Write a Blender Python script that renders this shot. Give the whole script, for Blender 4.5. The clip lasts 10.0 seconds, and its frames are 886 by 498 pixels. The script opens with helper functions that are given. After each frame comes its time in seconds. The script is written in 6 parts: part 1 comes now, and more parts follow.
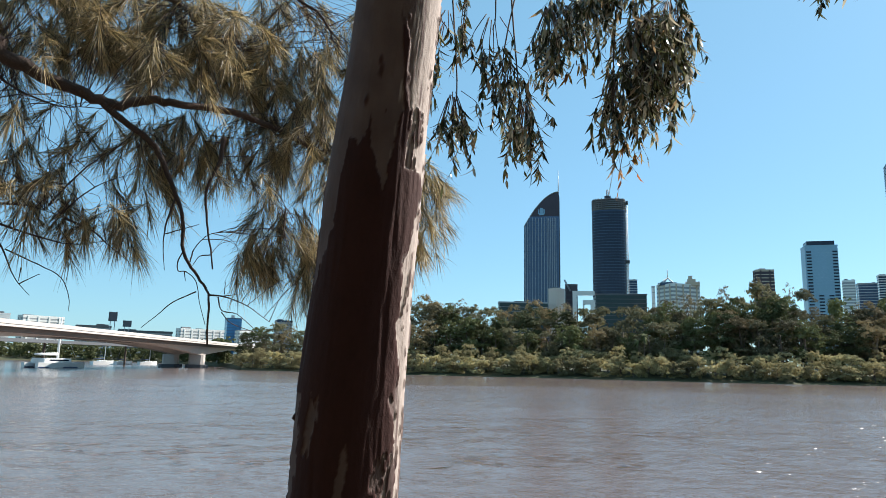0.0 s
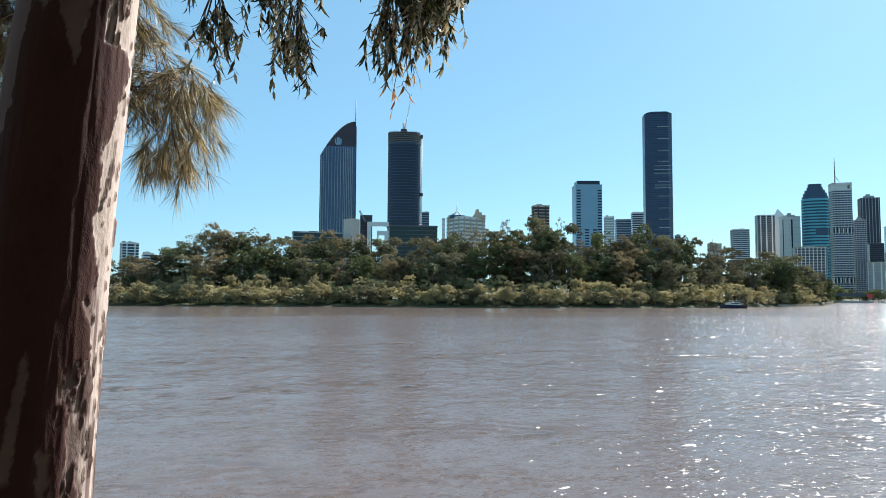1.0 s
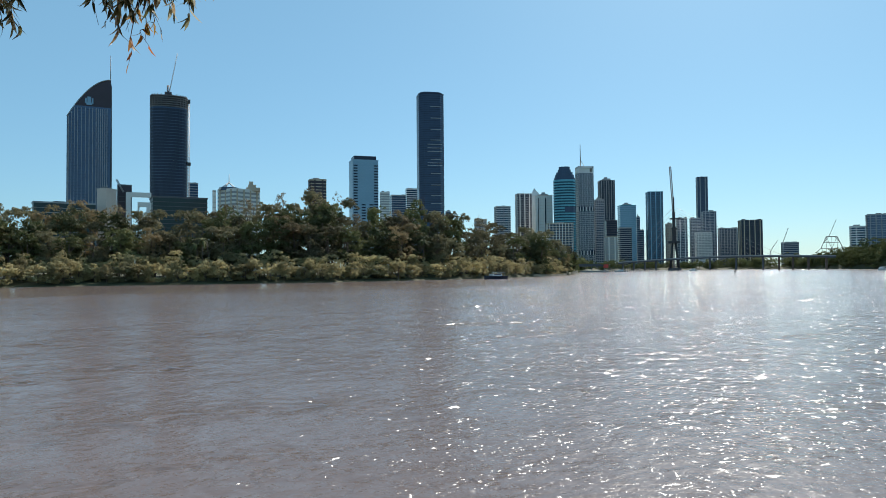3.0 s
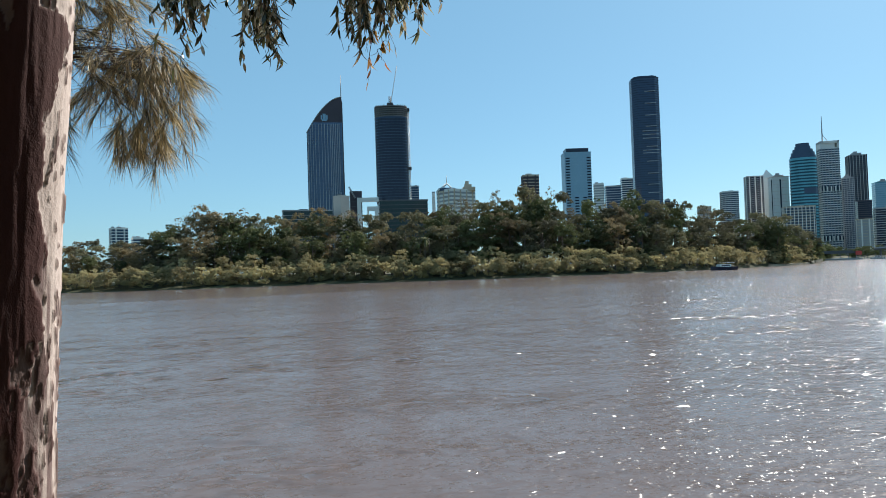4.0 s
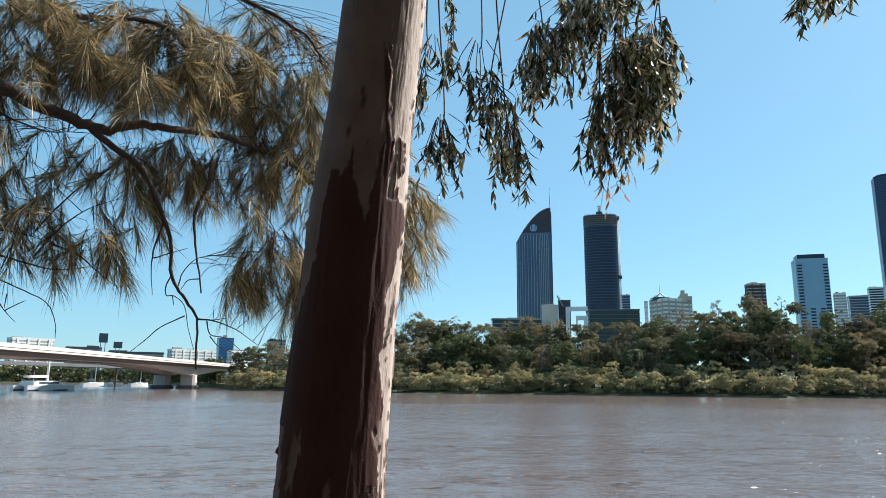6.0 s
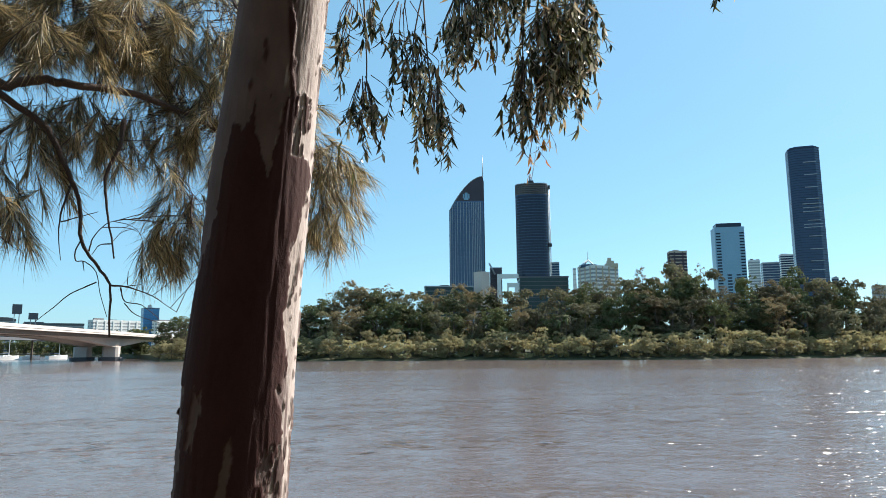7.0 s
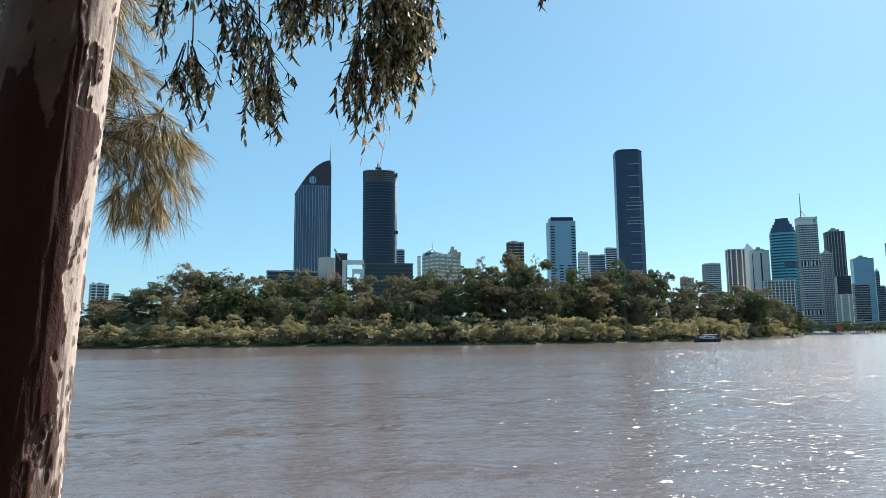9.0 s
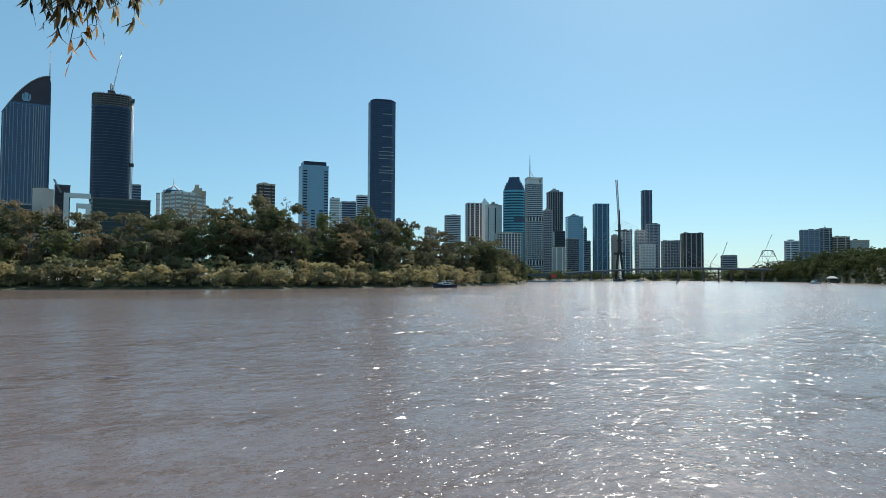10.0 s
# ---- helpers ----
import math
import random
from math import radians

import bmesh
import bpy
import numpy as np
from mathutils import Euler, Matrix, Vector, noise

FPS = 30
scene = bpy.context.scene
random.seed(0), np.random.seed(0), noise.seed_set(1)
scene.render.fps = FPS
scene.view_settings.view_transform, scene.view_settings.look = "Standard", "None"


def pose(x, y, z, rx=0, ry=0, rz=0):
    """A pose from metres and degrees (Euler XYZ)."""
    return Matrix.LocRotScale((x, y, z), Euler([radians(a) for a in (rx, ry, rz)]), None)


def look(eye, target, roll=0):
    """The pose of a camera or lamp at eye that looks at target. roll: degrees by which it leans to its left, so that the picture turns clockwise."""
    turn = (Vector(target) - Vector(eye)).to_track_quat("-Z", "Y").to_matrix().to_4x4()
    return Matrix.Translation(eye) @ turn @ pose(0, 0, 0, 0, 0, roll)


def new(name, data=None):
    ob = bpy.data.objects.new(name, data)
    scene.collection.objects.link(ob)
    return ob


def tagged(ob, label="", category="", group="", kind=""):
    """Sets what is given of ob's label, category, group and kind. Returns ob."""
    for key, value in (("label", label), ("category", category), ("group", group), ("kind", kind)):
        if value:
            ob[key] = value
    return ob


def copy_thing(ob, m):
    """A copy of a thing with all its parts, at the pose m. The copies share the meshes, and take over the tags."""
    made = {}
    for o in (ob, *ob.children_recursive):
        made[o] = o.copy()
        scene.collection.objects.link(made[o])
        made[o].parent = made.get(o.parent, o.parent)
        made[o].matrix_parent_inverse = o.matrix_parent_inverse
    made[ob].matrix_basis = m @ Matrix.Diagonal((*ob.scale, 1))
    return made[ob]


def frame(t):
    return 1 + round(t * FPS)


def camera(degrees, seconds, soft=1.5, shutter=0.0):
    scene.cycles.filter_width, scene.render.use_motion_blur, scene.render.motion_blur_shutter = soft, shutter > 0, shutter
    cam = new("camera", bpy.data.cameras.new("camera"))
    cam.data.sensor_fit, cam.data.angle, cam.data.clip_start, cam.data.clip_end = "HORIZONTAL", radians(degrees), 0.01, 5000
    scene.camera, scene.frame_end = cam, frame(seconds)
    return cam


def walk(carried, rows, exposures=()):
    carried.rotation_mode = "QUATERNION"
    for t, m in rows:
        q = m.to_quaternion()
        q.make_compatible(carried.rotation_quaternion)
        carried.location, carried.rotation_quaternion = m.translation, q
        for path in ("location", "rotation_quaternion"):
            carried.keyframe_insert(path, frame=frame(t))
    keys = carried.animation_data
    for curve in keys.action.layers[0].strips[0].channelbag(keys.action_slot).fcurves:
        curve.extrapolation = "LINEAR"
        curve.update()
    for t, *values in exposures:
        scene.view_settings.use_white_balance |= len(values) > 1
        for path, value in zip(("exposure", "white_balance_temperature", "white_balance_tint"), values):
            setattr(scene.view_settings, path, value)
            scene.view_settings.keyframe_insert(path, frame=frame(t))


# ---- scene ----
# ---------- camera ----------
cam = camera(66.1, 10.0, soft=0.3)
EYE = 5.0  # the lookout's eye height above the river
PATH = [
    # seconds, x, y, z, yaw, pitch, roll
    (0.0, 0.000, 0.000, -0.000, -2.56, 9.45, 1.17),
    (0.5, 0.092, 0.011, -0.048, -8.91, 7.00, 1.50),
    (1.0, 0.231, 0.037, -0.089, -19.81, 3.83, 0.36),
    (1.5, 0.339, 0.012, -0.113, -32.30, 1.45, -0.22),
    (2.0, 0.439, 0.095, -0.102, -41.80, -0.18, -0.17),
    (2.2, 0.465, 0.108, -0.099, -42.04, 0.55, -0.36),
    (2.75, 0.462, 0.090, -0.110, -40.75, 1.56, -0.42),
    (3.3, 0.394, 0.046, -0.133, -34.25, 1.44, -1.04),
    (3.5, 0.371, 0.039, -0.137, -30.70, 1.35, -1.64),
    (4.0, 0.324, 0.083, -0.115, -20.49, 1.56, -1.88),
    (4.5, 0.263, 0.105, -0.082, -17.30, 3.74, -1.43),
    (5.0, 0.218, 0.094, -0.025, -14.03, 7.00, -1.68),
    (5.5, 0.137, 0.056, 0.015, -10.10, 9.19, -0.75),
    (5.7, 0.090, 0.031, 0.035, -7.16, 10.80, -0.20),
    (6.25, 0.008, -0.023, 0.042, -1.72, 10.82, 0.65),
    (6.8, 0.063, -0.024, 0.014, -5.27, 8.38, 0.07),
    (7.0, 0.116, -0.011, 0.010, -8.88, 8.21, -0.41),
    (7.5, 0.147, -0.002, 0.001, -13.20, 8.91, -0.67),
    (8.0, 0.172, -0.015, -0.008, -14.82, 8.21, -1.12),
    (8.5, 0.182, -0.040, -0.004, -16.32, 9.69, -0.43),
    (9.0, 0.241, -0.071, -0.054, -21.88, 6.97, -0.48),
    (9.5, 0.341, 0.031, -0.038, -38.81, 3.15, 0.33),
    (10.0, 0.455, 0.090, -0.055, -42.64, 2.32, 0.27),
]


def handheld(x, y, z, yaw, pitch, roll):
    """A pose looking along yaw and pitch, then leaned about the line of sight."""
    return pose(x, y, EYE + z, 90 + pitch, 0, yaw) @ pose(0, 0, 0, 0, 0, roll)


EXPOSURE = ((0.0, 0.80), (0.5, 0.81), (1.0, 0.84), (1.5, 0.58), (2.0, 0.40), (3.5, 0.45), (4.0, 0.51), (4.5, 0.68), (5.0, 0.69), (5.5, 0.73), (7.0, 0.88), (7.5, 0.80), (8.0, 0.73), (8.5, 0.76), (9.0, 0.73), (9.5, 0.48), (10.0, 0.39))
walk(cam, [(t, handheld(*row)) for t, *row in PATH], EXPOSURE)

# ---------- sky, sun, exposure ----------
SUN_BEARING, SUN_RISE = 62.0, 40.0
world = bpy.data.worlds.new("sky")
scene.world = world
world.use_nodes = True
sky = world.node_tree.nodes.new("ShaderNodeTexSky")
sky.sky_type = "NISHITA"
sky.sun_disc = False
sky.sun_elevation = radians(SUN_RISE)
sky.sun_rotation = radians(SUN_BEARING)
sky.altitude = 600
sky.air_density, sky.dust_density, sky.ozone_density = 1.0, 0.7, 5.0
backdrop_node = world.node_tree.nodes["Background"]
clear = world.node_tree.nodes.new("ShaderNodeVectorMath")
clear.operation = "MULTIPLY"
clear.inputs[1].default_value = (0.87, 1.035, 1.015)
even = world.node_tree.nodes.new("ShaderNodeMix")
even.data_type = "RGBA"
even.inputs[0].default_value = 0.45
even.inputs[7].default_value = (2.5, 5.2, 6.85, 1)
world.node_tree.links.new(sky.outputs[0], clear.inputs[0])
world.node_tree.links.new(clear.outputs[0], even.inputs[6])
world.node_tree.links.new(even.outputs[2], backdrop_node.inputs[0])
backdrop_node.inputs[1].default_value = 0.085
sun = new("sun", bpy.data.lights.new("sun", "SUN"))
sun.data.energy, sun.data.angle, sun.data.color = 5.0, radians(0.53), (1.0, 0.95, 0.87)
sb, sr = radians(SUN_BEARING), radians(SUN_RISE)
sun.matrix_world = look((0, 0, 60), Vector((0, 0, 60)) - Vector((math.sin(sb) * math.cos(sr), math.cos(sb) * math.cos(sr), math.sin(sr))))

# ---------- helpers ----------


def spot(bearing, rise, dist):
    """The place at a bearing and rise, in degrees, seen from the lookout, at a level distance."""
    b = radians(bearing)
    return Vector((dist * math.sin(b), dist * math.cos(b), EYE + dist * math.tan(radians(rise))))


def height(rise, dist):
    return EYE + dist * math.tan(radians(rise))


def place(ob, m):
    ob.matrix_basis = m
    return ob


def thing(name, label, category, m, group="", kind=""):
    return tagged(place(new(name), m), label, category, group, kind)


def part(name, bm, material, parent, label=""):
    me = bpy.data.meshes.new(name)
    bm.to_mesh(me)
    bm.free()
    return link(name, me, material, parent, label)


def link(name, me, material, parent, label=""):
    if material is not None and not me.materials:
        me.materials.append(material)
    ob = new(name, me)
    if parent is not None:
        ob.parent = parent
    if label:
        tagged(ob, label)
    return ob


def raw(name, verts, faces, material, parent, label="", smooth=False):
    me = bpy.data.meshes.new(name)
    me.from_pydata([tuple(v) for v in verts], [], [tuple(int(i) for i in f) for f in faces])
    me.update()
    if smooth:
        me.polygons.foreach_set("use_smooth", [True] * len(me.polygons))
    return link(name, me, material, parent, label)


def box(bm, x0, x1, y0, y1, z0, z1):
    v = [bm.verts.new(p) for p in ((x0, y0, z0), (x1, y0, z0), (x1, y1, z0), (x0, y1, z0), (x0, y0, z1), (x1, y0, z1), (x1, y1, z1), (x0, y1, z1))]
    for f in ((3, 2, 1, 0), (4, 5, 6, 7), (0, 1, 5, 4), (1, 2, 6, 5), (2, 3, 7, 6), (3, 0, 4, 7)):
        bm.faces.new([v[i] for i in f])


def prism(bm, outline, z0, z1, inset=0.0):
    """An upright prism over a plan outline, given counter-clockwise."""
    cx, cy = sum(p[0] for p in outline) / len(outline), sum(p[1] for p in outline) / len(outline)
    pts = [(cx + (x - cx) * (1 - inset), cy + (y - cy) * (1 - inset)) for x, y in outline]
    low, high = [bm.verts.new((x, y, z0)) for x, y in pts], [bm.verts.new((x, y, z1)) for x, y in pts]
    n = len(pts)
    for i in range(n):
        bm.faces.new((low[i], low[(i + 1) % n], high[(i + 1) % n], high[i]))
    bm.faces.new(high)
    bm.faces.new(low[::-1])


def tube(bm, points, radii, sides=7, wobble=0.0, rng=None):
    """A round, tapered limb along points."""
    rings = []
    side = Vector((1, 0.2, 0.1))
    for i, p in enumerate(points):
        d = (Vector(points[min(i + 1, len(points) - 1)]) - Vector(points[max(i - 1, 0)])).normalized()
        u = (side - d * side.dot(d)).normalized()
        side = u
        w = d.cross(u)
        ring = []
        for k in range(sides):
            a = 2 * math.pi * k / sides
            r = radii[i] * (1 + (rng.uniform(-wobble, wobble) if rng else 0))
            ring.append(bm.verts.new(Vector(p) + (u * math.cos(a) + w * math.sin(a)) * r))
        rings.append(ring)
    for a, b in zip(rings, rings[1:]):
        for k in range(sides):
            f = bm.faces.new((a[k], a[(k + 1) % sides], b[(k + 1) % sides], b[k]))
            f.smooth = True
    bm.faces.new(rings[0][::-1])
    bm.faces.new(rings[-1])


def bend(points, steps=6):
    """A smooth line through points."""
    pts = [Vector(p) for p in points]
    pts = [pts[0] * 2 - pts[1]] + pts + [pts[-1] * 2 - pts[-2]]
    out = []
    for i in range(1, len(pts) - 2):
        a, b, c, d = pts[i - 1:i + 3]
        for k in range(steps):
            t = k / steps
            out.append(0.5 * ((2 * b) + (c - a) * t + (2 * a - 5 * b + 4 * c - d) * t * t + (3 * b - a - 3 * c + d) * t ** 3))
    return out + [pts[-2]]


# ---------- materials ----------


def material(name, color, rough=0.7, metal=0.0, coarse=0.0, fine=0.0, size=1.0, bump=0.0, vary=0.0, tint=None, thin=0.0, ior=1.45):
    """A surface with stains (coarse) and grain (fine) of a given size in metres, relief, and a change from object to object."""
    m = bpy.data.materials.new(name)
    m.use_nodes = True
    nt = m.node_tree
    n, l = nt.nodes, nt.links
    b = n["Principled BSDF"]
    b.inputs["Roughness"].default_value = rough
    b.inputs["Metallic"].default_value = metal
    b.inputs["IOR"].default_value = ior
    out = n["Material Output"]
    geo = n.new("ShaderNodeNewGeometry")
    value = None

    def noise_at(scale, detail):
        t = n.new("ShaderNodeTexNoise")
        t.inputs["Scale"].default_value = scale
        t.inputs["Detail"].default_value = detail
        l.new(geo.outputs["Position"], t.inputs["Vector"])
        return t.outputs["Fac"]

    def maths(op, a, c):
        t = n.new("ShaderNodeMath")
        t.operation = op
        for i, v in enumerate((a, c)):
            if isinstance(v, (int, float)):
                t.inputs[i].default_value = v
            else:
                l.new(v, t.inputs[i])
        return t.outputs[0]

    def spread(fac, amount):
        return maths("ADD", maths("MULTIPLY", fac, 2 * amount), 1 - amount)

    grain = noise_at(1 / (size * 0.12), 4)
    stain = noise_at(1 / (size * 2.0), 3)
    value = maths("MULTIPLY", spread(grain, fine), spread(stain, coarse))
    if vary:
        info = n.new("ShaderNodeObjectInfo")
        value = maths("MULTIPLY", value, spread(info.outputs["Random"], vary))
    mix = n.new("ShaderNodeMix")
    mix.data_type = "RGBA"
    mix.inputs[6].default_value = (*color, 1)
    mix.inputs[7].default_value = (*(tint or color), 1)
    l.new(stain, mix.inputs[0])
    scale = n.new("ShaderNodeVectorMath")
    scale.operation = "SCALE"
    l.new(mix.outputs[2], scale.inputs[0])
    l.new(value, scale.inputs["Scale"])
    l.new(scale.outputs[0], b.inputs["Base Color"])
    if bump:
        t = n.new("ShaderNodeBump")
        t.inputs["Distance"].default_value = bump
        l.new(grain, t.inputs["Height"])
        l.new(t.outputs[0], b.inputs["Normal"])
    if thin:
        tr = n.new("ShaderNodeBsdfTranslucent")
        l.new(scale.outputs[0], tr.inputs["Color"])
        ms = n.new("ShaderNodeMixShader")
        ms.inputs[0].default_value = thin
        l.new(b.outputs[0], ms.inputs[1])
        l.new(tr.outputs[0], ms.inputs[2])
        l.new(ms.outputs[0], out.inputs[0])
    return m


def water_material():
    """Silty brown river with chop of several sizes and calmer and rougher streaks."""
    m = bpy.data.materials.new("river_water")
    m.use_nodes = True
    n, l = m.node_tree.nodes, m.node_tree.links
    b = n["Principled BSDF"]
    b.inputs["IOR"].default_value = 1.33
    geo = n.new("ShaderNodeNewGeometry")

    def waves(sx, sy, turn, detail):
        mp = n.new("ShaderNodeMapping")
        mp.inputs["Rotation"].default_value = (0, 0, radians(turn))
        mp.inputs["Scale"].default_value = (sx, sy, 1)
        t = n.new("ShaderNodeTexNoise")
        t.inputs["Scale"].default_value = 1.0
        t.inputs["Detail"].default_value = detail
        l.new(geo.outputs["Position"], mp.inputs["Vector"])
        l.new(mp.outputs[0], t.inputs["Vector"])
        return t.outputs["Fac"]

    def ramp(fac, x0, x1, y0, y1):
        t = n.new("ShaderNodeMapRange")
        l.new(fac, t.inputs[0])
        for i, v in enumerate((x0, x1, y0, y1)):
            t.inputs[i + 1].default_value = v
        return t.outputs[0]

    def scaled(a, c, op="MULTIPLY"):
        t = n.new("ShaderNodeMath")
        t.operation = op
        for i, v in enumerate((a, c)):
            if isinstance(v, (int, float)):
                t.inputs[i].default_value = v
            else:
                l.new(v, t.inputs[i])
        return t.outputs[0]

    silt = waves(0.006, 0.02, -8, 2)
    mix = n.new("ShaderNodeMix")
    mix.data_type = "RGBA"
    mix.inputs[6].default_value = (0.133, 0.099, 0.088, 1)
    mix.inputs[7].default_value = (0.158, 0.122, 0.115, 1)
    l.new(ramp(silt, 0.35, 0.65, 0, 1), mix.inputs[0])
    l.new(mix.outputs[2], b.inputs["Base Color"])
    # the wooded bank keeps the wind off the water under it
    split = n.new("ShaderNodeSeparateXYZ")
    l.new(geo.outputs["Position"], split.inputs[0])
    edge = scaled(split.outputs[1], ramp(waves(0.012, 0.03, 0, 3), 0.3, 0.7, -28, 28), "ADD")
    lee = scaled(ramp(edge, 128, 168, 0, 1), ramp(split.outputs[0], 130, 230, 1, 0))
    open_water = scaled(1.0, lee, "SUBTRACT")
    gusts = ramp(waves(0.020, 0.055, 14, 4), 0.36, 0.66, 0.35, 1.0)
    calm = scaled(gusts, scaled(scaled(open_water, 0.75), 0.25, "ADD"))
    rough = scaled(scaled(open_water, 0.055), 0.15, "ADD")
    l.new(rough, b.inputs["Roughness"])

    def chop(layers):
        last = None
        for sx, sy, turn, detail, dist in layers:
            t = n.new("ShaderNodeBump")
            t.inputs["Distance"].default_value = dist
            l.new(calm, t.inputs["Strength"])
            l.new(waves(sx, sy, turn, detail), t.inputs["Height"])
            if last is not None:
                l.new(last, t.inputs["Normal"])
            last = t.outputs[0]
        return last

    swell = ((0.14, 0.20, 12, 1, 0.16), (0.7, 0.9, -15, 2, 0.11), (2.4, 2.9, 25, 2, 0.060), (7.0, 8.0, -40, 1, 0.014))
    l.new(chop(swell), b.inputs["Normal"])
    # small shares of the surface stand in steep ripples, fine and coarse, gathered in ruffled patches
    last = b.outputs[0]
    fine = scaled(ramp(waves(0.10, 0.22, 18, 3), 0.42, 0.64, 0.35, 1.5), ramp(waves(1.3, 1.7, 35, 1), 0.43, 0.60, 0.03, 0.58))
    streaks = scaled(ramp(waves(0.012, 0.075, 24, 4), 0.46, 0.64, 0.25, 1.8), ramp(waves(0.35, 0.5, -20, 1), 0.46, 0.62, 0.0, 0.60))
    crests = scaled(ramp(waves(0.012, 0.06, 30, 4), 0.44, 0.62, 0.2, 1.6), ramp(waves(0.16, 0.22, -20, 2), 0.48, 0.64, 0.0, 0.60))
    for share, layer in ((crests, (0.46, 0.58, 40, 1, 1.25)), (fine, (3.6, 4.4, -35, 1, 0.15)), (streaks, (0.95, 1.25, 20, 1, 0.62))):
        steep = n.new("ShaderNodeBsdfPrincipled")
        steep.inputs["Roughness"].default_value = 0.12
        steep.inputs["IOR"].default_value = 1.33
        l.new(mix.outputs[2], steep.inputs["Base Color"])
        tilt = n.new("ShaderNodeBump")
        tilt.inputs["Distance"].default_value = layer[4]
        l.new(waves(*layer[:4]), tilt.inputs["Height"])
        l.new(chop(swell[:2]), tilt.inputs["Normal"])
        l.new(tilt.outputs[0], steep.inputs["Normal"])
        both = n.new("ShaderNodeMixShader")
        l.new(scaled(share, open_water), both.inputs[0])
        l.new(last, both.inputs[1])
        l.new(steep.outputs[0], both.inputs[2])
        last = both.outputs[0]
    l.new(last, n["Material Output"].inputs[0])
    return m


WATER = water_material()
EARTH = material("bank_earth", (0.085, 0.062, 0.045), 0.95, coarse=0.3, fine=0.3, size=3, tint=(0.06, 0.06, 0.035))
SCRUB = material("scrubby_ground", (0.075, 0.070, 0.032), 0.95, coarse=0.35, fine=0.3, size=4, tint=(0.05, 0.055, 0.024))
ROCK = material("pale_boulder", (0.42, 0.33, 0.22), 0.9, coarse=0.25, fine=0.35, size=0.25, bump=0.02, tint=(0.30, 0.24, 0.18))
CLIFF = material("cliff_rock", (0.095, 0.075, 0.06), 0.95, coarse=0.4, fine=0.3, size=2.5, bump=0.2, tint=(0.05, 0.055, 0.03))
MANGROVE = material("mangrove_leaf", (0.475, 0.395, 0.214), 0.8, coarse=0.35, fine=0.35, size=5, vary=0.35, tint=(0.340, 0.302, 0.148), thin=0.50)
DARKLEAF = material("dark_leaf", (0.105, 0.102, 0.054), 0.8, coarse=0.45, fine=0.35, size=5, vary=0.5, tint=(0.220, 0.190, 0.106), thin=0.36)
GREENLEAF = material("slope_leaf", (0.070, 0.092, 0.030), 0.85, coarse=0.45, fine=0.3, size=6, vary=0.3, tint=(0.125, 0.120, 0.040), thin=0.22)
FIGLEAF = material("fig_leaf", (0.062, 0.078, 0.030), 0.75, coarse=0.4, fine=0.35, size=5, vary=0.4, tint=(0.140, 0.140, 0.052), thin=0.30)
BROWNLEAF = material("bronze_leaf", (0.240, 0.174, 0.102), 0.85, coarse=0.4, fine=0.3, size=5, vary=0.35, tint=(0.180, 0.145, 0.062), thin=0.30)
GUMLEAF = material("gum_leaf_far", (0.210, 0.180, 0.100), 0.85, coarse=0.3, fine=0.3, size=4, vary=0.3, tint=(0.240, 0.180, 0.115), thin=0.30)
FARBARK = material("grey_bark", (0.15, 0.11, 0.085), 0.9, coarse=0.2, fine=0.3, size=1, vary=0.3)

GLASS_NAVY = material("navy_glass", (0.038, 0.064, 0.112), 0.22, 0.35, coarse=0.15, fine=0.15, size=20)
GLASS_BLUE = material("blue_glass", (0.075, 0.118, 0.190), 0.22, 0.35, coarse=0.15, fine=0.15, size=20)
GLASS_BRIGHT = material("bright_blue_glass", (0.055, 0.185, 0.360), 0.22, 0.3, coarse=0.2, fine=0.15, size=12)
GLASS_TEAL = material("teal_glass", (0.085, 0.32, 0.40), 0.25, 0.2, coarse=0.15, fine=0.12, size=20)
TEALDARK = material("deep_teal_glass", (0.012, 0.055, 0.085), 0.22, 0.3, coarse=0.15, fine=0.12, size=20)
GLASS_DARK = material("smoked_glass", (0.016, 0.024, 0.045), 0.25, 0.25, coarse=0.2, fine=0.15, size=15)
GLASS_PALE = material("pale_blue_glass", (0.22, 0.38, 0.50), 0.3, 0.1, coarse=0.1, fine=0.1, size=15)
WHITE = material("white_concrete", (0.74, 0.73, 0.70), 0.8, coarse=0.1, fine=0.08, size=8)
GREY = material("grey_concrete", (0.34, 0.35, 0.36), 0.85, coarse=0.12, fine=0.1, size=8)
DARKGREY = material("dark_concrete", (0.10, 0.105, 0.115), 0.85, coarse=0.15, fine=0.1, size=8)
SLAB = material("raw_concrete", (0.19, 0.185, 0.19), 0.9, coarse=0.2, fine=0.15, size=5)
CREAM = material("cream_stone", (0.52, 0.43, 0.33), 0.85, coarse=0.12, fine=0.1, size=8)
PINK = material("pink_granite", (0.38, 0.27, 0.23), 0.8, coarse=0.12, fine=0.1, size=8)
PALEROSE = material("pale_rose_stone", (0.66, 0.54, 0.47), 0.8, coarse=0.12, fine=0.1, size=8)
DARKGREEN = material("bottle_green_glass", (0.018, 0.040, 0.042), 0.3, 0.1, coarse=0.2, fine=0.15, size=10)
BROWN = material("brown_panel", (0.055, 0.042, 0.055), 0.5, coarse=0.2, fine=0.1, size=10)
STEEL = material("painted_steel", (0.32, 0.33, 0.34), 0.45, 0.3, coarse=0.1, fine=0.1, size=2)
BLACKSTEEL = material("dark_steel", (0.05, 0.05, 0.055), 0.5, 0.4, coarse=0.1, fine=0.1, size=2)
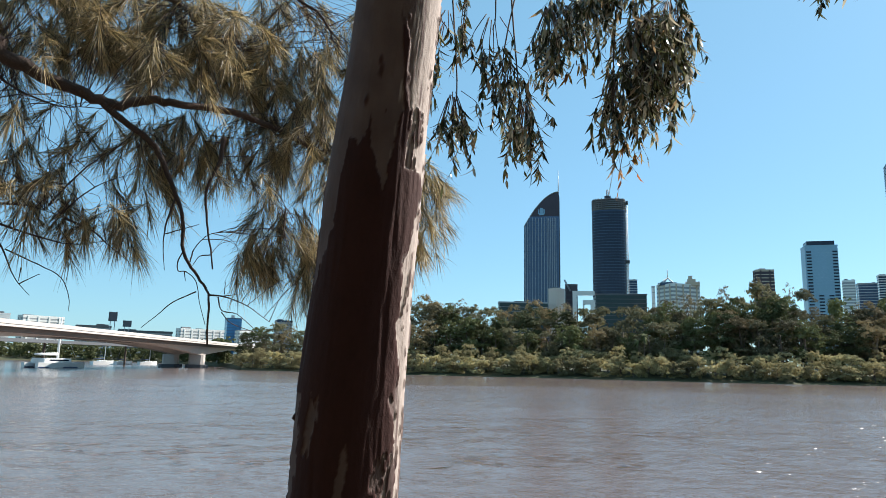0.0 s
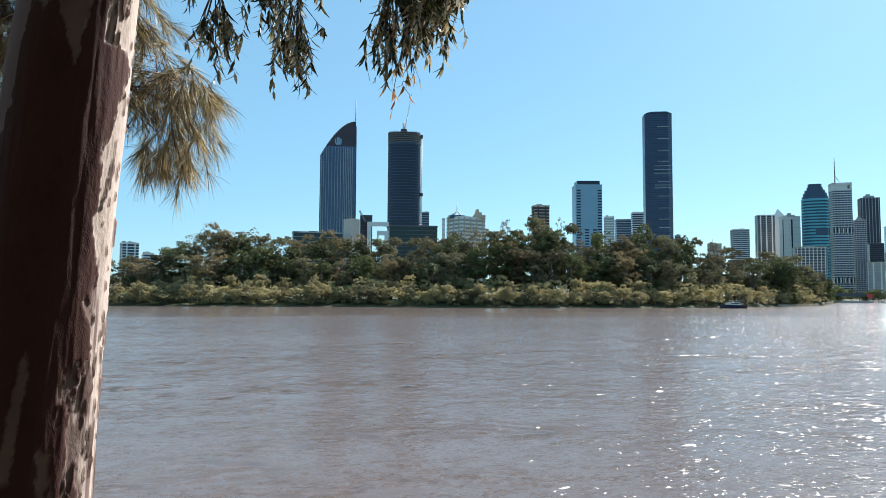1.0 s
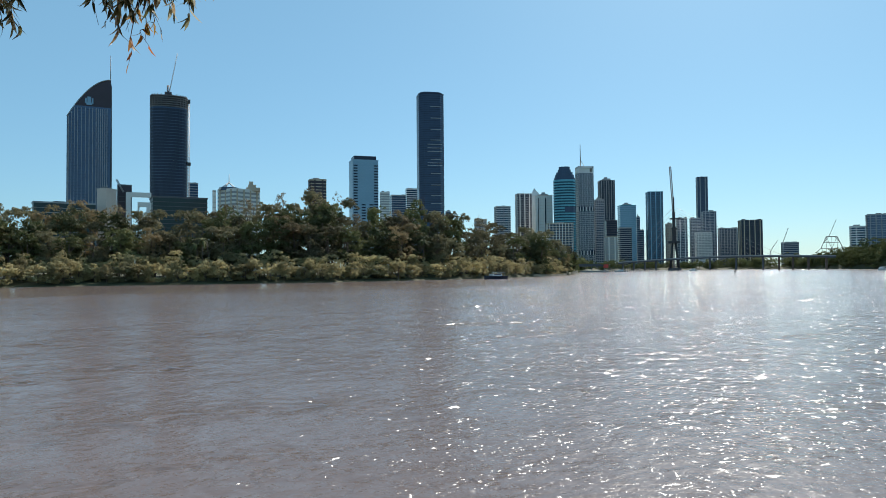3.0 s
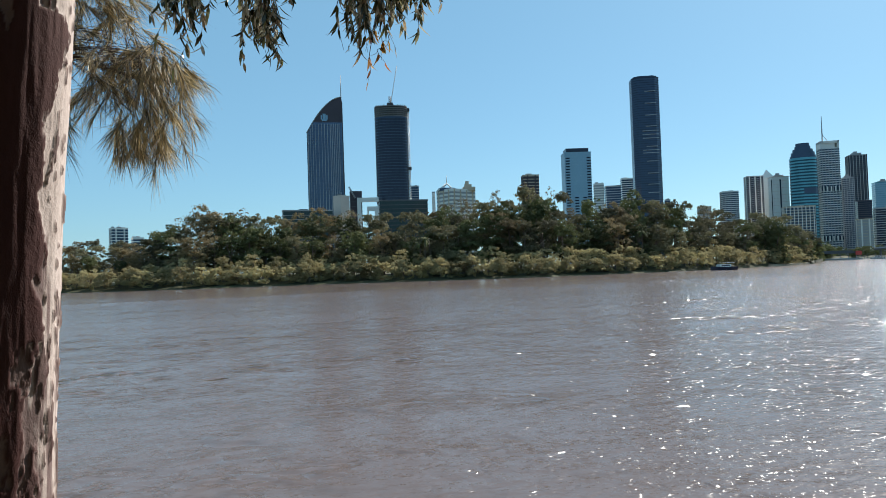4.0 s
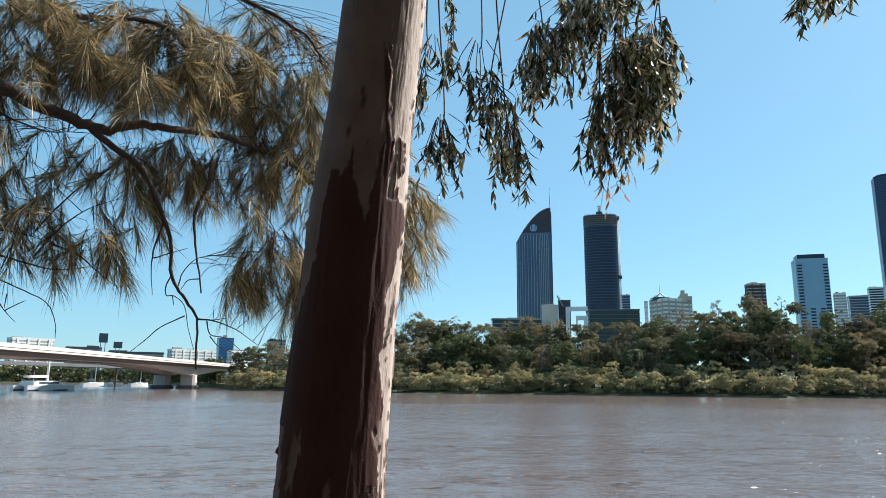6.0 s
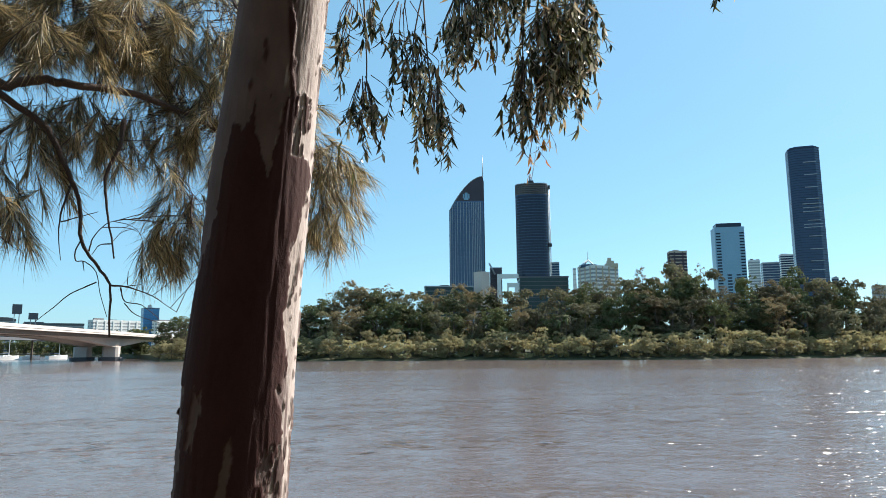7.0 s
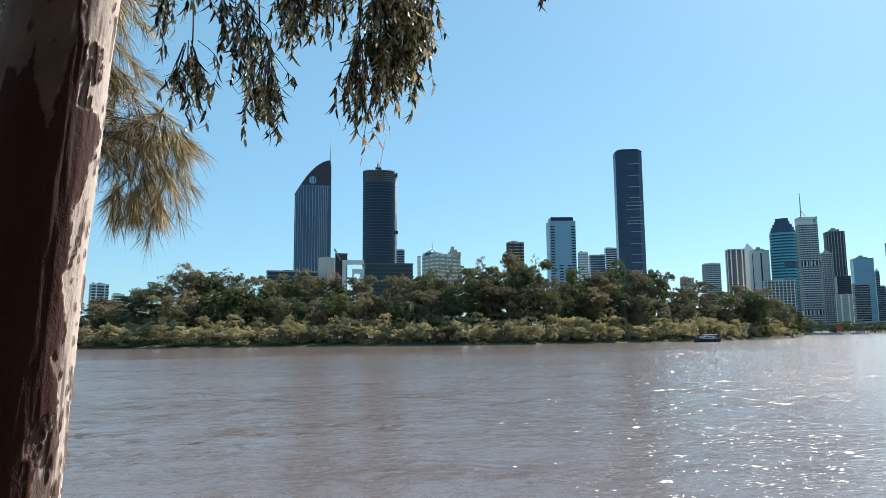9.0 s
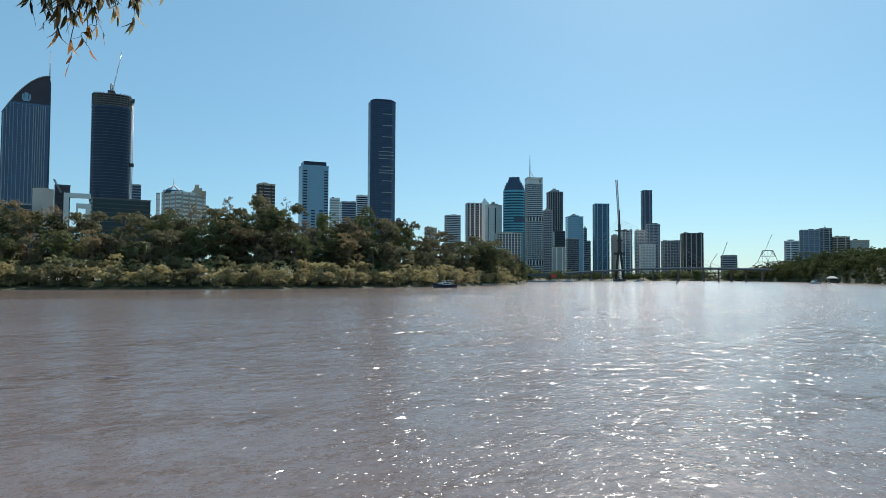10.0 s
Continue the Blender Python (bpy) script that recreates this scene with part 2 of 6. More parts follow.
REDPAINT = material("red_paint", (0.55, 0.06, 0.05), 0.5, coarse=0.1, fine=0.1, size=1)
BRIDGE = material("bridge_concrete", (0.56, 0.50, 0.46), 0.85, coarse=0.15, fine=0.12, size=6)
# bridge concrete with the shade under the deck put into its colour
BRIDGE_SHADED = material("shaded_bridge_concrete", (0.20, 0.17, 0.15), 0.9, coarse=0.2, fine=0.12, size=6)
HULL = material("white_hull", (0.75, 0.75, 0.74), 0.35, coarse=0.05, fine=0.04, size=2)
NAVYPAINT = material("navy_paint", (0.03, 0.05, 0.12), 0.4, coarse=0.1, fine=0.1, size=1)

# ---------- river and land ----------


def shore_point(b):
    """Level distance of the far waterline by bearing."""
    table = ((-40, 620), (-30, 640), (-22, 660), (-17, 560), (-15.2, 400), (-13.5, 308), (-10, 296), (-5, 280), (0, 266), (10, 263), (20, 258), (28, 262),
             (34, 279), (40, 309), (44.5, 352), (47, 395), (49, 450), (49.7, 640), (50.6, 880), (55, 1010), (62, 1080), (66, 1080), (70, 930), (73, 800), (76, 660), (82, 480), (95, 340))
    for (a, p), (c, q) in zip(table, table[1:]):
        if a <= b <= c:
            return p + (q - p) * (b - a) / (c - a)
    return table[0][1] if b < table[0][0] else table[-1][1]


def plan(b, d, z):
    return (d * math.sin(radians(b)), d * math.cos(radians(b)), z)


def build_ground():
    bm = bmesh.new()
    n = 64
    ring = [[bm.verts.new((r * math.sin(2 * math.pi * k / n), r * math.cos(2 * math.pi * k / n), 0)) for k in range(n)] for r in (4, 60, 400, 1500, 4600)]
    for a, b in zip(ring, ring[1:]):
        for k in range(n):
            bm.faces.new((a[k], b[k], b[(k + 1) % n], a[(k + 1) % n]))
    bm.faces.new(ring[0])
    bmesh.ops.recalc_face_normals(bm, faces=bm.faces)
    for f in bm.faces:
        if f.normal.z < 0:
            f.normal_flip()
    tagged(part("water", bm, WATER, None), "silty brown river, choppy and glittering in the sun", "river", kind="structure")

    # the far land, rising from a muddy lip
    bm = bmesh.new()
    rows = []
    for i in range(0, 261):
        b = -44 + i * 0.5
        d = shore_point(b)
        j = noise.noise(Vector((b * 0.6, 3, 1))) * min(5, d * 0.006)
        d += j
        hill = 1.0
        if b > 65.5:
            hill = 1 + 6.5 * min(1, (b - 65.5) / 6)
        rows.append([bm.verts.new(plan(b, d + o, z)) for o, z in ((-2, -0.6), (0.5, 0.25), (5, 0.9), (16, 2.2 * hill ** 0.7), (60, 3.0 * hill), (900 if d < 900 else 500, 5.0 * hill), (3600 - d, 5))])
    for a, b in zip(rows, rows[1:]):
        for k in range(len(a) - 1):
            bm.faces.new((a[k], a[k + 1], b[k + 1], b[k]))
    bmesh.ops.recalc_face_normals(bm, faces=bm.faces)
    tagged(part("ground", bm, SCRUB, None), "scrubby bank on the far side of the river", "ground", kind="structure")

    # the near bank under the lookout
    bm = bmesh.new()
    edges = ((-130, 60), (-100, 24), (-75, 11), (-55, 8.6), (-40, 6.6), (-25, 4.6), (0, 3.7), (40, 3.7), (62, 3.7), (80, 3.9), (92, 7), (105, 22), (130, 60))
    rows = []
    for i in range(131):
        b = -130 + 2 * i
        for (p, u), (q, w) in zip(edges, edges[1:]):
            if p <= b <= q:
                r = u + (w - u) * (b - p) / (q - p)
        r += 0.15 * noise.noise(Vector((b * 0.2, 0, 0)))
        line = []
        for o, z in ((0.3, 3.42), (0.9, 3.42), (r * 0.35, 3.42), (r * 0.5, 3.42), (r * 0.75, 3.41), (r - 0.5, 3.38), (r - 0.1, 3.2), (r + 0.3, 2.7), (r + 0.8, 1.9), (r + 1.2, 1.0), (r + 2.2, -0.8)):
            px, py, _ = plan(b, o, 0)
            line.append(bm.verts.new((px, py, z + 0.06 * noise.noise(Vector((px * 0.5, py * 0.5, 4))) + 0.02 * noise.noise(Vector((px * 2, py * 2, 7))))))
        rows.append(line)
    for a, b in zip(rows, rows[1:]):
        for k in range(len(a) - 1):
            bm.faces.new((a[k], a[k + 1], b[k + 1], b[k]))
    for f in bm.faces:
        f.smooth = True
    back = [bm.verts.new((x, y, 3.5)) for x, y in ((60, -120), (-60, -120))]
    bm.faces.new([r[0] for r in rows])
    bm.faces.new(rows[0][:6] + [back[1], back[0]] + rows[-1][:6][::-1])
    bmesh.ops.recalc_face_normals(bm, faces=bm.faces)
    tagged(part("ground", bm, EARTH, None), "trodden earth bank above the river", "ground", kind="structure")


build_ground()

# ---------- far trees ----------


def leaf_cloud(rng, lobes, count, size, droop=0.0):
    """Vertices and faces of many small leaf clumps spread over the outer part of some lobes."""
    weights = np.array([l[3] * l[4] for l in lobes])
    tufts = max(4, count // 15)
    pick = rng.choice(len(lobes), tufts, p=weights / weights.sum())
    lo = np.array(lobes)[pick]
    d = rng.normal(size=(tufts, 3))
    d /= np.linalg.norm(d, axis=1)[:, None]
    d[:, 2] = np.where(d[:, 2] < -0.35, -d[:, 2], d[:, 2])
    r = rng.uniform(0.3, 1.0, tufts) ** 0.4 * rng.uniform(0.78, 1.3, tufts)
    hearts = lo[:, :3] + d * r[:, None] * np.stack([lo[:, 3], lo[:, 3], lo[:, 4]], 1)
    which = rng.integers(0, tufts, count)
    e = rng.normal(size=(count, 3))
    e /= np.linalg.norm(e, axis=1)[:, None]
    e[:, 2] = np.where(e[:, 2] < -0.2, -e[:, 2], e[:, 2])
    tuft = lo[which, 3] * rng.uniform(0.22, 0.42, tufts)[which]
    c = hearts[which] + e * (tuft * rng.uniform(0.55, 1.15, count))[:, None] * [1, 1, 0.8]
    nrm = e + d[which] * 0.5 + rng.normal(size=(count, 3)) * 0.35
    nrm /= np.linalg.norm(nrm, axis=1)[:, None]
    u = np.cross(nrm, rng.normal(size=(count, 3)))
    u /= np.linalg.norm(u, axis=1)[:, None]
    w = np.cross(nrm, u)
    s = size * rng.uniform(0.5, 1.3, count)[:, None]
    verts = np.stack([c - u * s, c - w * s * 0.55 + nrm * s * 0.2, c + u * s, c + w * s * 0.55 + nrm * s * 0.2], 1).reshape(-1, 3)
    verts[:, 2] -= droop * np.tile([0, 0.3, 1, 0.3], count) * np.repeat(s[:, 0], 4)
    faces = np.arange(count * 4).reshape(-1, 4)
    return verts, faces


def far_tree(seed, name, label, h, spread, bottom, leaf, count, size, lobes_n, group=""):
    """A tree: forked trunk and a crown of lobes. Built at the origin."""
    rng = np.random.default_rng(seed)
    rnd = random.Random(seed)
    t = thing(name, label, "tree", pose(0, 0, 0), group)
    lobes = []
    for i in range(lobes_n):
        a = rnd.uniform(0, 2 * math.pi)
        q = rnd.random()
        z = h * (bottom + (0.93 - bottom) * q)
        rad = spread * (0.75 - 0.45 * abs(q - 0.35)) * rnd.uniform(0.5, 1.0)
        size_l = spread * rnd.uniform(0.26, 0.48)
        lobes.append((math.cos(a) * rad, math.sin(a) * rad, z - size_l * 0.4, size_l, size_l * rnd.uniform(0.6, 0.9)))
    bm = bmesh.new()
    tube(bm, bend([(0, 0, -0.5), (rnd.uniform(-.3, .3), rnd.uniform(-.3, .3), h * 0.3), (rnd.uniform(-.8, .8), rnd.uniform(-.8, .8), h * 0.75)], 4), [h * 0.018 * (1 - 0.07 * i) for i in range(9)], 6)
    for lo in lobes[:7]:
        z0 = h * rnd.uniform(0.2, 0.5)
        tube(bm, bend([(0, 0, z0), (lo[0] * 0.5, lo[1] * 0.5, z0 + (lo[2] - z0) * 0.6), lo[:3]], 3), [h * 0.009 * (1 - 0.1 * i) for i in range(7)], 5)
    part("trunk", bm, FARBARK, t)
    v, f = leaf_cloud(rng, lobes, count, size)
    raw("crown", v, f, leaf, t)
    return t


def cliff():
    """Unseen scrubby rock cliff behind the path, added to shut off half the sky."""
    bm = bmesh.new()
    rows = []
    for i in range(61):
        a = radians(80 + i * 200 / 60)
        r = 26 + 3 * math.sin(i * 0.9)
        rows.append([bm.verts.new((r * k * math.sin(a) + noise.noise(Vector((i, z, 0))) * 1.2, r * k * math.cos(a) + noise.noise(Vector((i, z, 5))) * 1.2, z)) for z, k in ((2.5, 0.97), (9, 1.0), (17, 1.02), (25, 1.05), (32, 1.1), (34, 2.5))])
    for a, b in zip(rows, rows[1:]):
        for k in range(5):
            bm.faces.new((a[k], b[k], b[k + 1], a[k + 1]))
    bmesh.ops.recalc_face_normals(bm, faces=bm.faces)
    tagged(part("backdrop", bm, CLIFF, None), "unseen brown rock cliff added behind the riverside path", "cliff", kind="structure")


cliff()


def far_trees():
    rnd = random.Random(11)
    mang = [far_tree(100 + i, "mangrove_tree", "rounded olive-green mangrove tree at the water's edge", 8, 4.4, 0.12, MANGROVE, 2700, 0.29, 16, group="mangroves along the bank") for i in range(6)]
    tall = [far_tree(200 + i, "park_tree", "tall dark green park tree behind the mangroves", 20, 7.0, 0.22, (DARKLEAF, FIGLEAF, DARKLEAF, BROWNLEAF, FIGLEAF, DARKLEAF)[i], 4000, 0.40, 20, group="park trees behind the mangroves") for i in range(6)]
    gums = [far_tree(300 + i, "gum_tree", "open-crowned gum tree with bare grey limbs", 24, 6.5, 0.50, GUMLEAF, 900, 0.32, 11, group="gum trees on the skyline") for i in range(3)]
    used = set()

    def put(kinds, b, d, z, s, sz):
        k = rnd.randrange(len(kinds))
        x, y, _ = plan(b, d, 0)
        m = pose(x, y, z, 0, 0, rnd.uniform(0, 360)) @ Matrix.Diagonal((s, s, sz, 1))
        ob = kinds[k]
        if ob in used:
            ob = copy_thing(ob, m)
            ob.matrix_basis = m
        else:
            ob.matrix_basis = m
            used.add(ob)
        return ob

    # level of the tree tops, in degrees above the eye, by bearing
    tops = ((-14, 1.2), (-12, 1.9), (-10, 2.5), (-6.5, 2.4), (-4, 2.4), (0.88, 4.24), (3.72, 4.85), (7.80, 4.15), (12.78, 4.17), (17.31, 4.27), (20.81, 4.34), (22.84, 5.20), (25.87, 5.71),
            (29.02, 5.75), (32.68, 4.88), (35.47, 4.99), (35.86, 5.48), (39.65, 3.97), (42.51, 3.51), (45.84, 2.90), (48.44, 2.33), (48, 1.5), (60, 1.0))

    def top(b):
        for (a, p), (c, q) in zip(tops, tops[1:]):
            if a <= b <= c:
                return p + (q - p) * (b - a) / (c - a)
        return 1.0

    b = -13.6
    while b < 49.2:
        d = shore_point(b)
        put(mang, b, d + rnd.uniform(3, 8), 0.5, rnd.uniform(0.75, 1.2), rnd.uniform(0.75, 1.12))
        b += math.degrees(4.3 / d) * rnd.uniform(0.75, 1.25)
    b = -13
    while b < 49:
        d = shore_point(b)
        put(mang, b, d + rnd.uniform(10, 17), 1.5, rnd.uniform(0.9, 1.4), rnd.uniform(0.95, 1.45) * (0.75 if b < -4 else 1))
        b += math.degrees(6 / d) * rnd.uniform(0.7, 1.3)
    for off, low, step in ((23, 0.66, 7.5), (36, 0.86, 7.5), (52, 0.97, 8.5)):
        b = -13.2
        while b < 49.2:
            d = shore_point(b) + off + rnd.uniform(-4, 4)
            h = height(top(b) + (0.75 if -2 < b < 27 else 0.35), d) * low * rnd.uniform(0.90, 1.14) - 2
            if h > 4:
                kinds = gums if (off > 40 and rnd.random() < 0.18) else tall
                s = max(0.5, min(1.25, h / 19)) * rnd.uniform(0.85, 1.15)
                put(kinds, b, d, 2.2, s, h / (24 if kinds is gums else 20))
            b += math.degrees(step / d) * rnd.uniform(0.7, 1.3)
    fig = far_tree(411, "fig_tree", "dense dark rounded fig tree at the end of the point", 22, 9.5, 0.05, FIGLEAF, 5200, 0.6, 40)
    fd = shore_point(46.4) + 16
    fh = height(2.71, fd) - 1
    fig.matrix_basis = pose(*plan(46.70, fd, 1.0)) @ Matrix.Diagonal((0.9, 0.9, fh / 21, 1))
    # open gums that stand above the rest
    for bb, rise, k in ((25.31, 6.73, 0), (27.73, 6.91, 1), (29.83, 6.48, 2), (3.62, 5.28, 0), (1.48, 4.96, 1)):
        d = shore_point(bb) + 50
        h = height(rise, d) - 2
        put(gums[k:k + 1], bb, d, 2.2, 0.8, h / 24)


def woods(name, label, places, leaf, seed):
    """Far woods nobody could count: many crowns and stems in one mesh."""
    rng = np.random.default_rng(seed)
    vs, fs, n = [], [], 0
    for x, y, z, s, tall_s in places:
        lobes = []
        for i in range(11):
            a, q = rng.uniform(0, 6.28), rng.uniform(0, 1)
            lobes.append((math.cos(a) * s * 0.6 * rng.uniform(0.2, 1), math.sin(a) * s * 0.6 * rng.uniform(0.2, 1), tall_s * (0.07 + 0.78 * q), s * rng.uniform(0.3, 0.5), s * rng.uniform(0.25, 0.4)))
        v, f = leaf_cloud(rng, lobes, 480, 0.85)
        bm = bmesh.new()
        tube(bm, [(0, 0, -1), (0.2, 0, tall_s * 0.4), (0, 0.2, tall_s * 0.75)], [0.4, 0.3, 0.15], 5)
        tv = np.array([q.co for q in bm.verts])
        bm.verts.index_update()
        tf = [[q.index for q in p.verts] for p in bm.faces if len(p.verts) == 4]
        bm.free()
        vs += [v + [x, y, z], tv + [x, y, z]]
        fs += list(f + n) + [[i + n + len(v) for i in p] for p in tf]
        n += len(v) + len(tv)
    ob = raw(name, np.concatenate(vs), fs, leaf, None)
    return tagged(ob, label, "woods", kind="stuff")


def far_woods():
    rnd = random.Random(5)
    slope = []
    for i in range(520):
        bb = rnd.uniform(66, 98)
        d0 = shore_point(bb)
        o = rnd.uniform(3, 95)
        up = 1 + 6.5 * min(1, max(0, bb - 65.5) / 6)
        z = 3.0 * up * min(1, o / 60) - 0.5
        s = rnd.uniform(4, 8)
        x, y, _ = plan(bb, d0 + o, 0)
        slope.append((x, y, max(z, 0.3), s, s * rnd.uniform(1.5, 2.1)))
    for i in range(170):
        bb = rnd.uniform(66, 75)
        o = rnd.uniform(10, 80)
        up = 1 + 6.5 * min(1, max(0, bb - 65.5) / 6)
        s = rnd.uniform(5, 9)
        x, y, _ = plan(bb, shore_point(bb) + o, 0)
        slope.append((x, y, 3.0 * up * min(1, o / 60) - 0.5, s, s * rnd.uniform(1.6, 2.2)))
    woods("woods", "dark green trees covering the slope beyond the bend", slope, GREENLEAF, 1)
    low = []
    for i in range(230):
        bb = rnd.uniform(-40, -14.8)
        s = rnd.uniform(5, 8.5)
        x, y, _ = plan(bb, shore_point(bb) + rnd.uniform(5, 60), 0)
        low.append((x, y, 1.0, s, s * rnd.uniform(1.5, 2.2)))
    woods("woods", "low trees along the bank beyond the road bridge", low, FIGLEAF, 2)
    low = []
    for i in range(190):
        bb = rnd.uniform(48.6, 67.5)
        s = rnd.uniform(5, 9) * (1.35 if bb > 61 else 1)
        x, y, _ = plan(bb, shore_point(bb) + rnd.uniform(6, 60), 0)
        low.append((x, y, 1.0, s, s * rnd.uniform(1.2, 1.8)))
    woods("woods", "low trees at the foot of the city towers", low, FIGLEAF, 3)


far_trees()
far_woods()

# ---------- towers ----------


def outline_box(w, d, cut=0.0):
    c = cut * min(w, d)
    if not c:
        return [(-w / 2, -d / 2), (w / 2, -d / 2), (w / 2, d / 2), (-w / 2, d / 2)]
    return [(-w / 2 + c, -d / 2), (w / 2 - c, -d / 2), (w / 2, -d / 2 + c), (w / 2, d / 2 - c), (w / 2 - c, d / 2), (-w / 2 + c, d / 2), (-w / 2, d / 2 - c), (-w / 2, -d / 2 + c)]


def outline_round(w, d, n=28, power=2.6):
    out = []
    for i in range(n):
        a = 2 * math.pi * i / n - math.pi / 2
        c, s = math.cos(a), math.sin(a)
        out.append((w / 2 * math.copysign(abs(c) ** (2 / power), c), d / 2 * math.copysign(abs(s) ** (2 / power), s)))
    return out


def along(outline, gap):
    """Points at even steps along the edges of an outline, with the edge's direction."""
    for (x0, y0), (x1, y1) in zip(outline, outline[1:] + outline[:1]):
        ln = math.hypot(x1 - x0, y1 - y0)
        k = max(1, int(ln / gap))
        for i in range(k):
            t = (i + 0.5) / k
            yield x0 + (x1 - x0) * t, y0 + (y1 - y0) * t, math.atan2(y1 - y0, x1 - x0)


def fin(bm, x, y, a, wide, deep, z0, z1):
    c, s = math.cos(a), math.sin(a)
    pts = [(x + c * u - s * v, y + s * u + c * v) for u, v in ((-wide / 2, -deep), (wide / 2, -deep), (wide / 2, deep), (-wide / 2, deep))]
    prism(bm, pts, z0, z1)


def tower(name, label, b0, b1, rise, dist, glass, band, floor=3.7, band_h=1.1, turn=14, deep=0.8, cut=0.0, fins=0.0, fin_mat=None, round_plan=False, base=3.0, cap=None, cap_size=(0.6, 0.07), category="tower", single=False, lift=True):
    """A tall building between two bearings, up to a rise: glazed body, floor bands, fins, plant room."""
    span = 2 * dist * math.tan(radians(abs(b1 - b0) / 2))
    bc = (b0 + b1) / 2
    r = radians(abs(turn))
    w = span if round_plan else span / (math.cos(r) + deep * math.sin(r))
    d = w * deep
    h = height(rise, dist) - base
    x, y, _ = plan(bc, dist, 0)
    t = thing(name, label, category, pose(x, y, base, 0, 0, -bc + turn))
    ol = outline_round(w, d) if round_plan else outline_box(w, d, cut)
    bm = bmesh.new()
    prism(bm, ol, -2, h, 0.02)
    part("body", bm, glass, t)
    k = int(h / floor)
    levels = [h - i * floor for i in range(k + 1) if h - i * floor > 1.5]
    if single:
        bm = bmesh.new()
        prism(bm, ol, -band_h, 0)
        first = part("floor_band", bm, band, t)
        for i, z in enumerate(levels):
            ob = first if i == 0 else link("floor_band", first.data, None, t)
            ob.location = (0, 0, z)
    else:
        bm = bmesh.new()
        for z in levels:
            prism(bm, ol, z - band_h, z)
        tagged(part("floor_band", bm, band, t), kind="stuff")
    if fins:
        bm = bmesh.new()
        for px, py, a in along(ol, fins):
            fin(bm, px, py, a, max(0.7, fins * 0.2), 0.4, 0, h + 0.2)
        tagged(part("fin", bm, fin_mat or band, t), kind="stuff")
    if cap:
        bm = bmesh.new()
        prism(bm, ol, h, h + h * cap_size[1], 1 - cap_size[0])
        part("plant_room", bm, cap, t)
        if lift:
            bm = bmesh.new()
            box(bm, -w * 0.14, w * 0.06, -d * 0.1, d * 0.12, h + h * cap_size[1], h + h * cap_size[1] + 3.2)
            part("lift_room", bm, cap, t)
    bm = bmesh.new()
    prism(bm, ol, h, h + 1.1, 0.0)
    part("parapet", bm, band, t)
    return t, w, d, h


def mast(parent, x, y, z0, z1, r, mat, name="mast"):
    bm = bmesh.new()
    tube(bm, [(x, y, z0), (x, y, (z0 + z1) / 2), (x, y, z1)], [r, r * 0.8, r * 0.4], 6)
    return part(name, bm, mat, parent)


def lattice(bm, a, b, wide, r, bays):
    """A square lattice boom from a to b."""
    a, b = Vector(a), Vector(b)
    d = (b - a).normalized()
    u = d.cross(Vector((0.3, 1, 0.1))).normalized()
    w = d.cross(u)
    corner = [u * sx * wide / 2 + w * sy * wide / 2 for sx, sy in ((-1, -1), (1, -1), (1, 1), (-1, 1))]
    for c in corner:
        tube(bm, [a + c, b + c], [r, r], 4)
    for i in range(bays):
        p, q = a.lerp(b, i / bays), a.lerp(b, (i + 1) / bays)
        for k in range(4):
            tube(bm, [p + corner[k], q + corner[(k + 1) % 4]], [r * 0.7, r * 0.7], 4)


